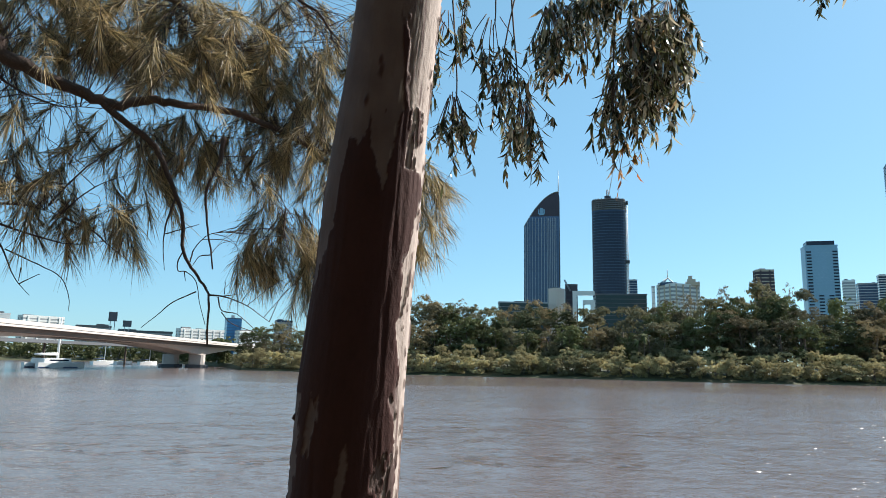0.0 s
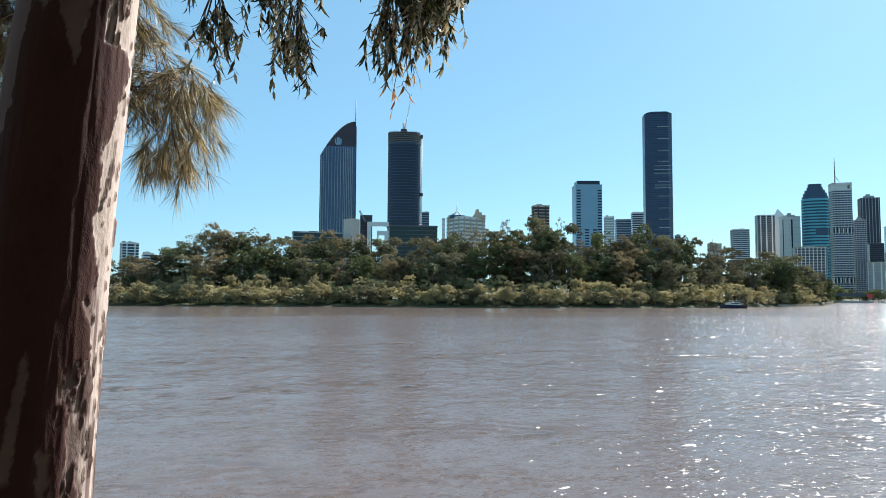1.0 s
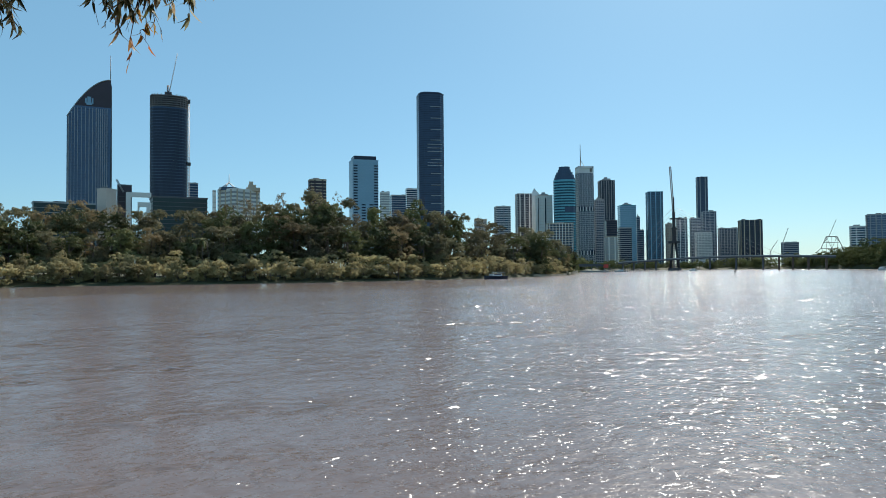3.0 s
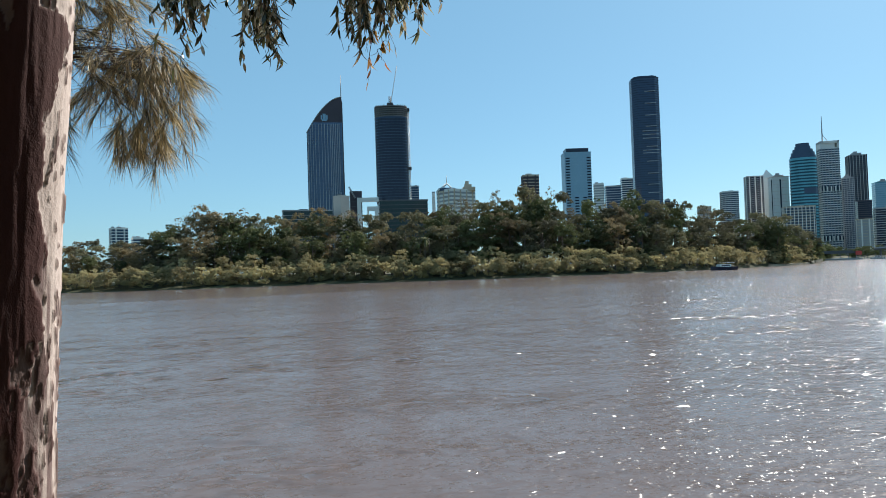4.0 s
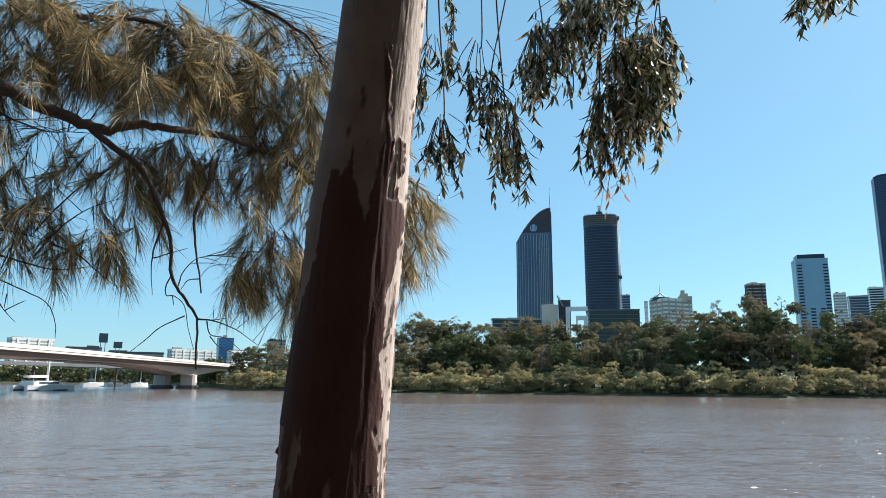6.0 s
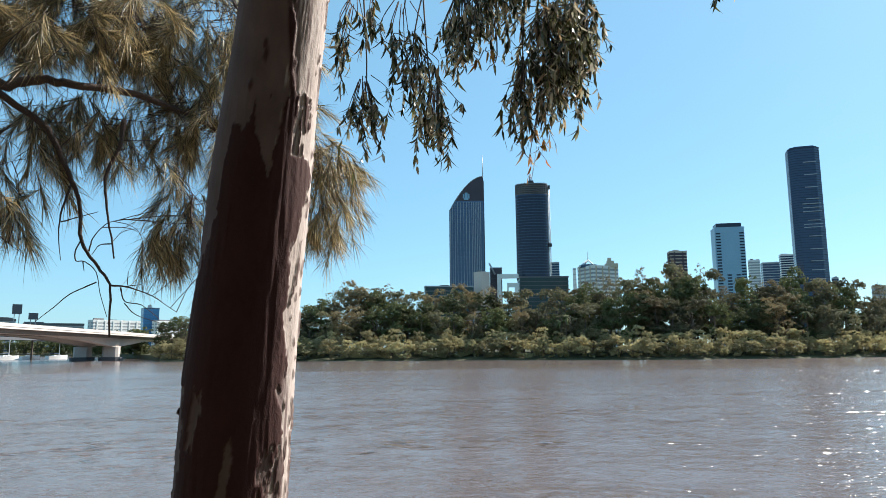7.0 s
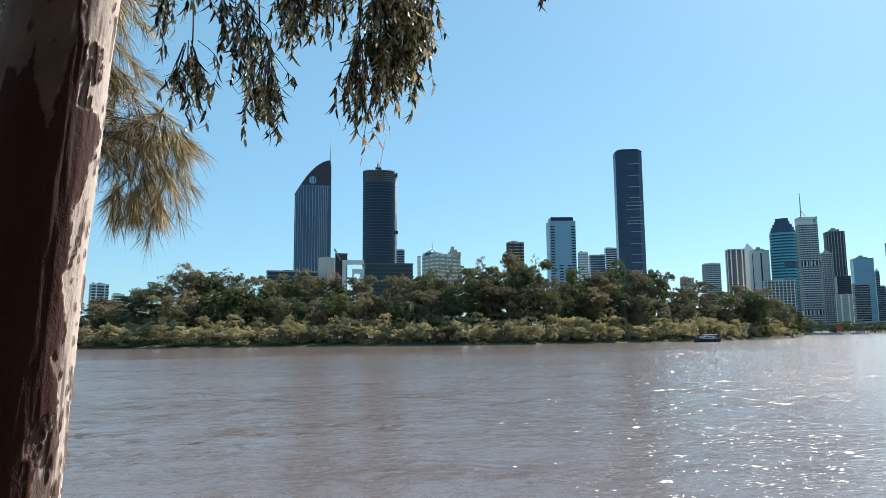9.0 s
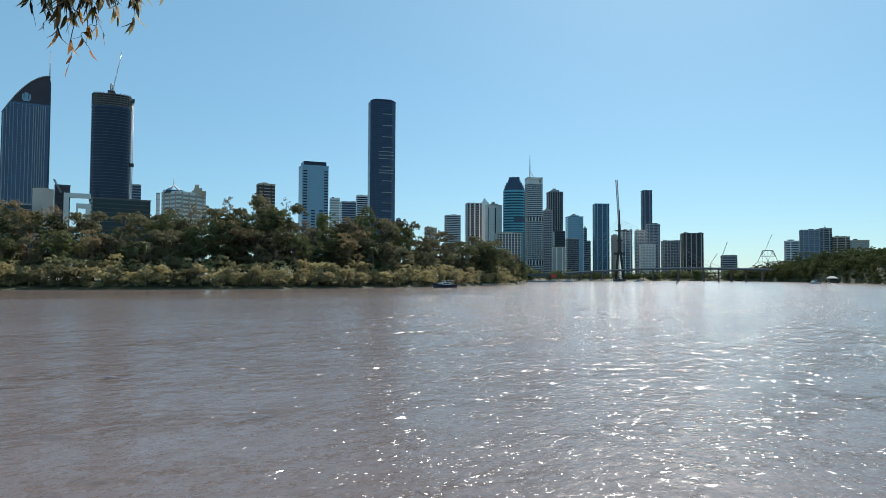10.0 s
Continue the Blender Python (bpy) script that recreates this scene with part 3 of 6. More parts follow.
def sail_tower():
    """The tall tower whose roof sweeps up in a curve, with upright ribs and a spire."""
    b0, b1, dist = 9.46, 12.36, 1030
    bc = (b0 + b1) / 2
    w = 2 * dist * math.tan(radians((b1 - b0) / 2))
    hs, hp = height(11.20, dist) - 3, height(14.05, dist) - 3
    x, y, _ = plan(bc, dist, 0)
    t = thing("sail_tower", "blue glass office tower with a curved sail-shaped brown crown and spire", "tower", pose(x, y, 3, 0, 0, -bc))
    curve = [(-w / 2 + w * i / 16, hs + (hp - hs) * (1 - (1 - i / 16) ** 1.85)) for i in range(17)]
    crown_z = hs + (hp - hs) * 0.30

    def slab(bm, pts, y0, y1):
        f, g = [bm.verts.new((px, y0, pz)) for px, pz in pts], [bm.verts.new((px, y1, pz)) for px, pz in pts]
        n = len(pts)
        bm.faces.new(f)
        bm.faces.new(g[::-1])
        for i in range(n):
            bm.faces.new((f[i], g[i], g[(i + 1) % n], f[(i + 1) % n]))
        bmesh.ops.recalc_face_normals(bm, faces=bm.faces)

    under = [(a, b) for a, b in curve if b < crown_z]
    above = [(a, b) for a, b in curve if b >= crown_z]
    cut = above[0][0] - w / 16 * (above[0][1] - crown_z) / (above[0][1] - under[-1][1])
    bm = bmesh.new()
    slab(bm, [(-w / 2, -2), (w / 2 * 0.93, -2), (w / 2 * 0.97, hs * 0.5), (w / 2, crown_z), (cut, crown_z)] + under[::-1], -14, 20)
    part("body", bm, GLASS_BLUE, t)
    bm = bmesh.new()
    slab(bm, [(cut + 0.4, crown_z + 0.1), (w / 2, crown_z + 0.1)] + above[::-1], -13.6, 19.6)
    part("crown", bm, BROWN, t, "dark brown glazed crown")
    # a pale edge along the sweep, and the dark sliver behind the ribs
    bm = bmesh.new()
    tube(bm, [(a, -13.8, b + 0.5) for a, b in curve], [0.8] * 17, 5)
    part("roof_edge", bm, STEEL, t)
    bm = bmesh.new()
    slab(bm, [(w * 0.44, -2), (w * 0.475, -2), (w * 0.53, hs * 0.6), (w * 0.52, hp - 8), (w * 0.49, hp - 2)], -12, 6)
    part("side_blade", bm, DARKGREY, t)
    bm = bmesh.new()
    box(bm, -0.45, 0.45, -0.6, 0.6, 0, hs - 2)
    rib = part("rib", bm, GREY, t)
    rib.location = (-w * 0.47, -14, 2)
    for i, q in enumerate((0.04, 0.1, 0.17, 0.24, 0.33, 0.42, 0.5, 0.58, 0.66, 0.71, 0.76, 0.81, 0.86, 0.91)):
        ob = link("rib", rib.data, None, t)
        ob.location = (-w / 2 + q * w, -14, 2)
        ob.scale = (0.7 if i < 6 else 1.0, 1, (min(crown_z, hs + (hp - hs) * (1 - (1 - q) ** 1.85)) - 4) / (hs - 2))
    bm = bmesh.new()
    for i in range(int(crown_z / 3.8)):
        left = -w / 2 + w * max(0.0, 1 - (1 - max(0.0, 3.8 * i + 2 - hs) / (hp - hs)) ** (1 / 1.85))
        box(bm, left, w / 2 * 0.93, -14.25, -13.9, 3.8 * i + 1, 3.8 * i + 1.8)
    tagged(part("floor_band", bm, GLASS_NAVY, t), kind="stuff")
    # emblem as a plain pale shape
    bm = bmesh.new()
    box(bm, -3.5, 3.5, -14.2, -13.7, crown_z + 2, crown_z + 5)
    box(bm, -2.2, 2.2, -14.2, -13.7, crown_z + 5, crown_z + 13)
    box(bm, -5.0, -3.0, -14.2, -13.7, crown_z + 4, crown_z + 11)
    box(bm, 3.0, 5.0, -14.2, -13.7, crown_z + 4, crown_z + 11)
    part("emblem", bm, GLASS_PALE, t, "plain pale emblem on the crown")
    mast(t, w * 0.49, -6, hp - 20, hp + 36, 0.9, STEEL, "spire")


def construction_tower():
    t, w, d, h = tower("construction_tower", "dark curved glass tower under construction, its top floors bare", 15.09, 17.87, 12.39, 900, GLASS_DARK, GLASS_NAVY, 3.7, 0.7, 0, 0.75, round_plan=True, single=True)
    ol = outline_round(w, d)
    top = height(13.34, 900) - 3
    n = 6
    step = (top - h) / n
    bm = bmesh.new()
    prism(bm, ol, h, top - 1.5, 0.22)
    part("core", bm, DARKGREY, t)
    bm = bmesh.new()
    prism(bm, ol, 0, 0.9)
    slab = part("floor_slab", bm, SLAB, t, "bare concrete floor slab")
    slab.location.z = h + step - 0.9
    for i in range(1, n):
        link("floor_slab", slab.data, None, t, "bare concrete floor slab").location.z = h + step * (i + 1) - 0.9
    bm = bmesh.new()
    for px, py, a in along(ol, 5):
        fin(bm, px * 0.96, py * 0.96, a, 0.8, 0.4, h, top + 1.4)
    tagged(part("column", bm, SLAB, t), kind="stuff")
    # hoist mast, its cage and the climbing crane
    bm = bmesh.new()
    lattice(bm, (w * 0.52, -4, 4), (w * 0.52, -4, top - 3), 1.6, 0.22, 46)
    part("hoist_mast", bm, STEEL, t)
    bm = bmesh.new()
    box(bm, w * 0.52 - 2, w * 0.52 + 2.4, -6.5, -2, h * 0.66, h * 0.66 + 4)
    part("hoist_cage", bm, BLACKSTEEL, t)
    bm = bmesh.new()
    box(bm, w * 0.50, w * 0.56, -8, -1, top - 6, top - 2)
    part("hoist_head", bm, BLACKSTEEL, t)
    c = height(14.28, 900) - 3
    bm = bmesh.new()
    lattice(bm, (-1, 0, top - 2), (-1, 0, c), 2.0, 0.3, 6)
    box(bm, -5, 3, -2, 2, top + 4, top + 7)
    part("crane_tower", bm, BLACKSTEEL, t)
    bm = bmesh.new()
    lattice(bm, (0.5, -1, top + 7), (9.5, -1, height(16.66, 900) - 3), 0.7, 0.09, 24)
    part("crane_jib", bm, STEEL, t)


sail_tower()
construction_tower()
t, w, d, h = tower("apartment_tower", "slim dark glass tower with faceted corners and pale floor lines", 36.20, 38.66, 14.28, 1040, GLASS_NAVY, GLASS_DARK, 3.4, 0.6, 10, 0.9, 0.2, single=True, cap=GLASS_NAVY, cap_size=(0.86, 0.012))
bm = bmesh.new()
box(bm, -w * 0.06, w * 0.335, -0.5, 0.5, -0.5, 0.5)
line = part("pale_line", bm, STEEL, t, "pale horizontal facade line")
for i, q in enumerate((0.925, 0.86, 0.795, 0.735, 0.71, 0.69, 0.67, 0.625, 0.605, 0.59, 0.545, 0.48, 0.42, 0.375, 0.33, 0.21, 0.15, 0.1)):
    ob = line if i == 0 else link("pale_line", line.data, None, t, "pale horizontal facade line")
    ob.location = (0, -d / 2 - 0.1, h * q)
    if 3 < i < 10 and i != 7:
        ob.location.x = -w * 0.1
        ob.scale.x = 1.45

t, w, d, h = tower("office_tower", "pale blue office block with window slots and a black plant room", 30.58, 33.05, 8.93, 900, GLASS_PALE, GLASS_PALE, 3.6, 0.7, 12, 0.7, single=True, cap=GLASS_DARK, cap_size=(0.84, 0.043), lift=False)
bm = bmesh.new()
box(bm, -w * 0.075, w * 0.075, -0.15, 0.15, -0.8, 0.8)
slot = part("window_slot", bm, GLASS_DARK, t)
first = True
for col, lo, hi in ((-0.38, 0.30, 0.97), (0.40, 0.25, 0.97), (-0.08, 0.02, 0.62), (0.22, 0.02, 0.62)):
    z = h * lo
    while z < h * hi:
        ob = slot if first else link("window_slot", slot.data, None, t)
        first = False
        ob.location = (w * col, -d / 2 - 0.2, z)
        z += 3.6
bm = bmesh.new()
box(bm, -w * 0.51, w * 0.51, -d * 0.52, d * 0.52, h * 0.27, h * 0.31)
part("belt_course", bm, GLASS_NAVY, t)

# blocks round the tall towers
TOWER_GROUP = (
    # kind, label, outline in bearings and rise, distance, glass, band, floor, band height, turn, depth
    ("podium_building", "low dark glass podium beside the construction site", 15.06, 19.35, 5.63, 860, DARKGREEN, DARKGREY, 5.0, 0.8, 8, 0.5),
    ("office_block", "small grey block behind the podium", 17.91, 18.64, 6.85, 1000, GLASS_NAVY, GREY, 3.6, 1.0, 8, 0.8),
    ("office_block", "cream stone block with blank walls", 11.45, 12.82, 6.14, 840, PALEROSE, PALEROSE, 6.0, 0.6, 46, 0.9),
    ("lift_core", "brown panelled lift core of a building site", 12.82, 13.86, 6.50, 850, BROWN, DARKGREY, 6.0, 0.7, 6, 0.6),
    ("low_building", "long low teal-glazed building among the trees", 7.24, 11.42, 4.99, 820, DARKGREEN, GREY, 5.0, 0.5, 6, 0.3),
    ("stone_building", "pale stone office block with a pyramid roof frame", 20.10, 23.40, 6.36, 760, GREY, WHITE, 4.2, 2.1, 38, 0.8),
    ("stair_tower", "slender pale stair tower beside the stone block", 19.72, 20.00, 6.30, 800, WHITE, GREY, 6.0, 0.5, 8, 1.0),
    ("brick_tower", "brown apartment block with balcony bands", 27.24, 28.75, 7.33, 700, BROWN, CREAM, 3.2, 0.8, 14, 0.8),
    ("office_block", "small pale block beside the blue tower", 33.14, 33.99, 6.37, 1000, GREY, WHITE, 3.6, 1.5, 10, 0.8),
    ("office_block", "grey glazed block between two towers", 33.99, 35.33, 6.11, 1050, GLASS_NAVY, GREY, 3.6, 1.0, 10, 0.8),
    ("office_block", "grey banded block beside the slim tower", 35.30, 36.31, 6.66, 1150, GLASS_NAVY, WHITE, 3.6, 1.4, 10, 0.8),
    ("office_block", "low grey block at the foot of the slim tower", 38.66, 39.12, 4.77, 1000, GLASS_NAVY, GREY, 3.6, 1.0, 10, 0.8),
    ("low_building", "low pale roofed building above the trees", 41.08, 42.14, 4.01, 700, GREY, CREAM, 4, 1.4, 10, 0.6),
    ("apartment_tower", "grey apartment tower with stepped balconies", 42.75, 44.14, 5.10, 1300, GLASS_NAVY, WHITE, 3.4, 1.3, 14, 0.8),
    ("apartment_tower", "dark glass apartment tower with white edge frames", 44.50, 45.91, 6.11, 1350, GLASS_DARK, GREY, 3.4, 0.9, 14, 0.8),
    ("office_tower", "white slab tower with a dark central slot", 46.19, 47.63, 5.93, 1300, WHITE, PALEROSE, 6, 0.4, 16, 0.7),
    ("office_tower", "slim grey tower with close-set windows", 50.96, 51.78, 5.48, 1380, GLASS_NAVY, GREY, 3.4, 1.5, 12, 0.9),
    ("office_tower", "dark ribbed tower with pale bands below", 51.29, 52.68, 6.99, 1450, GLASS_DARK, DARKGREY, 3.6, 1.0, 14, 0.8),
    ("office_tower", "pale teal glass slab tower", 52.84, 54.32, 4.94, 1500, GLASS_PALE, GLASS_TEAL, 4.0, 0.4, 14, 0.7),
    ("office_tower", "narrow dark step of a glass tower", 54.28, 54.60, 4.00, 1520, GLASS_NAVY, GREY, 4.0, 1.0, 14, 1.2),
    ("office_block", "grey stepped block behind the trees", 54.48, 54.90, 2.94, 1530, GLASS_NAVY, GREY, 4.0, 1.2, 14, 1.0),
    ("apartment_tower", "dark teal tower with pale upright ribs", 55.04, 56.41, 5.95, 1500, GLASS_NAVY, GLASS_TEAL, 3.6, 0.5, 14, 0.8),
    ("low_building", "white hotel block with upright windows", 47.03, 49.30, 3.62, 1150, GLASS_NAVY, CREAM, 4.2, 1.5, 12, 0.5),
    ("office_block", "narrow cream block on the waterfront", 51.74, 52.85, 2.43, 1150, GREY, CREAM, 4.0, 0.6, 14, 0.7),
    ("office_block", "dark banded block on the waterfront", 52.84, 53.95, 3.15, 1250, GLASS_DARK, GREY, 3.6, 1.0, 14, 0.8),
    ("office_block", "dark low block between towers", 51.78, 52.84, 3.76, 1400, GLASS_DARK, BROWN, 3.6, 1.2, 14, 0.8),
    ("apartment_tower", "pink-grey tower behind the bridge mast", 56.53, 57.06, 3.38, 1500, PINK, CREAM, 3.4, 1.0, 14, 1.0),
    ("apartment_tower", "grey rounded apartment tower behind the bridge", 57.31, 58.21, 3.79, 1500, GLASS_NAVY, GREY, 3.4, 1.5, 14, 0.9),
    ("apartment_tower", "slender dark glass skyscraper above its neighbours", 58.87, 59.77, 6.95, 1800, GLASS_NAVY, GLASS_DARK, 3.6, 0.8, 12, 0.9),
    ("apartment_tower", "blue-grey slab tower beside the slender one", 59.25, 60.36, 4.24, 1700, GLASS_NAVY, GREY, 3.6, 1.0, 12, 0.7),
    ("apartment_tower", "grey apartment tower with upright strips", 58.36, 59.23, 3.75, 1650, GLASS_NAVY, GREY, 3.4, 1.6, 12, 0.9),
    ("apartment_tower", "pale grey waterfront apartment tower", 58.71, 60.03, 2.61, 1550, GREY, WHITE, 3.4, 1.6, 12, 0.8),
    ("apartment_tower", "dark wide tower with a small peak", 60.41, 61.86, 2.90, 1600, GLASS_NAVY, GREY, 3.4, 1.0, 12, 0.7),
    ("apartment_tower", "ribbed waterfront apartment tower", 61.85, 63.62, 3.46, 1500, GLASS_DARK, DARKGREY, 3.4, 0.4, 16, 0.7),
    ("office_block", "low grey block with balconies", 64.82, 66.04, 1.70, 1400, GLASS_NAVY, GREY, 3.4, 1.4, 12, 0.7),
    ("apartment_block", "white apartment block with deep balconies on the hill", 69.27, 70.57, 2.73, 1080, GLASS_NAVY, WHITE, 3.2, 1.3, 14, 0.6),
    ("apartment_block", "blue-grey apartment block on the hill", 70.28, 71.77, 3.52, 1080, GLASS_BLUE, GREY, 3.2, 0.8, 10, 0.6),
    ("apartment_block", "dark apartment block on the hill", 71.57, 72.44, 3.62, 1080, GLASS_DARK, GREY, 3.2, 1.0, 14, 0.7),
    ("apartment_block", "brown brick block with pale balconies on the hill", 72.36, 73.54, 2.97, 1080, BROWN, CREAM, 3.2, 0.9, 12, 0.6),
    ("apartment_block", "long low block on the hill", 73.47, 74.74, 2.69, 1080, GREY, CREAM, 3.2, 1.0, 10, 0.5),
    ("apartment_block", "grey banded tower beyond the mangroves", -5.63, -4.28, 3.73, 900, GLASS_NAVY, WHITE, 3.4, 1.0, 14, 0.8),
    ("apartment_block", "small pale block beyond the mangroves", -4.09, -3.18, 2.99, 900, GLASS_NAVY, WHITE, 3.4, 1.3, 14, 0.8),
    ("apartment_block", "grey block behind the bridge landing", -11.14, -9.70, 3.02, 800, GREY, GLASS_NAVY, 3.4, 1.0, 12, 0.8),
    ("hotel_building", "long white building with banded windows", -18.58, -14.96, 2.11, 900, GREY, WHITE, 3.6, 1.9, 30, 0.2),
    ("hotel_building", "white banded building beside the bridge", -14.18, -11.90, 2.07, 880, GREY, WHITE, 3.6, 1.9, 34, 0.3),
    ("office_tower", "bright blue glass office block", -15.02, -13.70, 3.08, 930, GLASS_BRIGHT, GLASS_BLUE, 3.8, 0.5, 12, 0.8),
    ("apartment_block", "white terraced building beyond the bridge", -29.22, -26.26, 2.64, 800, GREY, WHITE, 3.2, 1.6, 24, 0.3),
    ("apartment_block", "white box-like building beyond the bridge", -31.05, -29.65, 2.73, 820, WHITE, WHITE, 3.2, 0.6, 10, 0.4),
    ("low_building", "low grey roofs beyond the bridge", -25.54, -23.13, 2.12, 850, GREY, DARKGREY, 3.4, 1.4, 6, 0.3),
    ("low_building", "low dark roofs beyond the bridge", -22.71, -18.81, 1.85, 850, GREY, DARKGREY, 3.4, 1.4, 6, 0.2),
)
UPRIGHTS = {
    "grey apartment tower with stepped balconies": (7.0, GREY), "dark glass apartment tower with white edge frames": (9.0, WHITE), 
    "slim grey tower with close-set windows": (3.6, GREY), "dark ribbed tower with pale bands below": (5.0, GREY), "dark teal tower with pale upright ribs": (10.0, GLASS_PALE),
    "white hotel block with upright windows": (5.0, WHITE), "narrow cream block on the waterfront": (9.0, WHITE), "grey rounded apartment tower behind the bridge": (7.0, WHITE),
    "pink-grey tower behind the bridge mast": (6.0, CREAM), "blue-grey slab tower beside the slender one": (8.0, GREY), "grey apartment tower with upright strips": (5.0, GREY),
    "pale grey waterfront apartment tower": (6.0, WHITE), "dark wide tower with a small peak": (6.0, GREY), "ribbed waterfront apartment tower": (8.5, CREAM), "slender dark glass skyscraper above its neighbours": (9.0, GREY),
    "white apartment block with deep balconies on the hill": (8.0, WHITE), "blue-grey apartment block on the hill": (6.0, GREY), "dark apartment block on the hill": (7.0, GREY), "brown brick block with pale balconies on the hill": (7.0, CREAM),
    "pale stone office block with a pyramid roof frame": (8.0, CREAM), "brown apartment block with balcony bands": (6.0, BROWN), "long white building with banded windows": (9.0, WHITE), "white banded building beside the bridge": (7.0, WHITE),
    "white terraced building beyond the bridge": (9.0, WHITE), "grey block behind the bridge landing": (6.0, GREY), "grey banded tower beyond the mangroves": (7.0, WHITE),
}
roofs = random.Random(41)


def roof_clutter(t, w, d, h, tall):
    """Plant rooms, tanks, a rail and now and then an aerial on a flat roof."""
    for k in range(roofs.randint(1, 3)):
        bw, bd, bh = w * roofs.uniform(0.12, 0.34), d * roofs.uniform(0.2, 0.4), roofs.uniform(1.6, 2.6 + tall)
        x, y = roofs.uniform(-0.5, 0.5) * (w - bw), roofs.uniform(-0.4, 0.4) * (d - bd)
        bm = bmesh.new()
        box(bm, x - bw / 2, x + bw / 2, y - bd / 2, y + bd / 2, h, h + bh)
        part("plant_room", bm, roofs.choice((GREY, DARKGREY, SLAB)), t)
    if roofs.random() < 0.35:
        mast(t, roofs.uniform(-0.3, 0.3) * w, 0, h, h + roofs.uniform(4, 9), 0.22, STEEL, "aerial")


for kind, label, b0, b1, rise, dist, glass, band, fl, bh, turn, deep in TOWER_GROUP:
    gap, upright = UPRIGHTS.get(label, (0.0, None))
    made = tower(kind, label, b0, b1, rise, dist, glass, band, fl, bh, turn, deep, fins=gap, fin_mat=upright, category="building", cap=GREY if kind == "office_tower" else None, cap_size=(0.5, 0.03))
    if "central slot" in label:
        t, w, d, h = made
        for x0, x1 in ((-0.03, 0.05), (-0.5, -0.46)):
            bm = bmesh.new()
            box(bm, w * x0, w * x1, -d / 2 - 0.4, -d / 2 + 0.6, 0, h * 0.97)
            part("window_slot", bm, GLASS_DARK, t)
    if kind not in ("stair_tower", "office_tower", "lift_core"):
        roof_clutter(*made, 1.5 if kind == "apartment_tower" else 0.4)

# the rounded blue tower and the tall one with the spire
t, w, d, h = tower("office_tower", "rounded blue glass tower with a dark domed cap", 47.69, 49.54, 7.13, 1280, TEALDARK, GLASS_TEAL, 5.0, 2.6, 0, 0.9, round_plan=True, single=True)
ol = outline_round(w, d)
bm = bmesh.new()
for i, q in enumerate((0.06, 0.14, 0.26, 0.42, 0.5)):
    prism(bm, ol, h + i * 5.2, h + (i + 1) * 5.2, q)
part("domed_cap", bm, GLASS_NAVY, t, "dark stepped dome")
bm = bmesh.new()
prism(bm, [(x * 1.012 + (w * 0.24 if x < 0 else 0), y * 1.012) for x, y in ol], h * 0.64, h * 0.64 + 9)
part("plant_floor", bm, GLASS_NAVY, t, "dark louvred plant floor")
t, w, d, h = tower("office_tower", "tall grey office tower with white bands and spire", 49.49, 50.99, 7.70, 1330, GLASS_NAVY, WHITE, 3.8, 1.3, 16, 0.8, single=True)
top = height(8.22, 1330) - 3
bm = bmesh.new()
box(bm, -w * 0.5, -w * 0.32, -d / 2, d / 2, h, top)
box(bm, w * 0.40, w * 0.5, -d / 2, d / 2, h, top)
box(bm, -w * 0.5, w * 0.5, -d / 2, d / 2, top - 4, top)
box(bm, -w * 0.4, w * 0.3, -d * 0.4, d * 0.4, h, top - 4)
part("crown_frame", bm, WHITE, t)
for q in (0.60, 0.14):
    bm = bmesh.new()
    box(bm, -w * 0.505, w * 0.505, -d * 0.505, d * 0.505, h * q, h * q + 8)
    part("plant_floor", bm, GLASS_DARK, t, "dark louvred plant floor")
    bm = bmesh.new()
    for px, py, a in along(outline_box(w * 1.01, d * 1.01), 5.5):
        fin(bm, px, py, a, 1.6, 0.5, h * q, h * q + 8)
    tagged(part("column", bm, WHITE, t), kind="stuff")
bm = bmesh.new()
for px, py, a in along(outline_box(w, d), 4.5):
    fin(bm, px, py, a, 1.0, 0.3, 0, h)
tagged(part("fin", bm, GREY, t), kind="stuff")
mast(t, -w * 0.25, 0, top, height(10.08, 1330) - 3, 1.2, STEEL, "spire")
bm = bmesh.new()
tube(bm, [(-w * 0.25, 0, top + 14), (w * 0.05, 0, top)], [0.5, 0.5], 5)
part("spire_stay", bm, STEEL, t)
# the pointed white roof between two towers
t, w, d, h = tower("office_tower", "white tower with a pointed glass roof", 45.77, 46.68, 5.93, 1400, WHITE, WHITE, 6, 0.5, 0, 0.8)
bm = bmesh.new()
v = [bm.verts.new(p) for p in ((-w / 2, -d / 2, h), (w / 2, -d / 2, h), (w / 2, d / 2, h), (-w / 2, d / 2, h), (-w * 0.12, 0, h + 17))]
for f in ((0, 1, 4), (1, 2, 4), (2, 3, 4), (3, 0, 4)):
    bm.faces.new([v[i] for i in f])
part("roof", bm, WHITE, t)


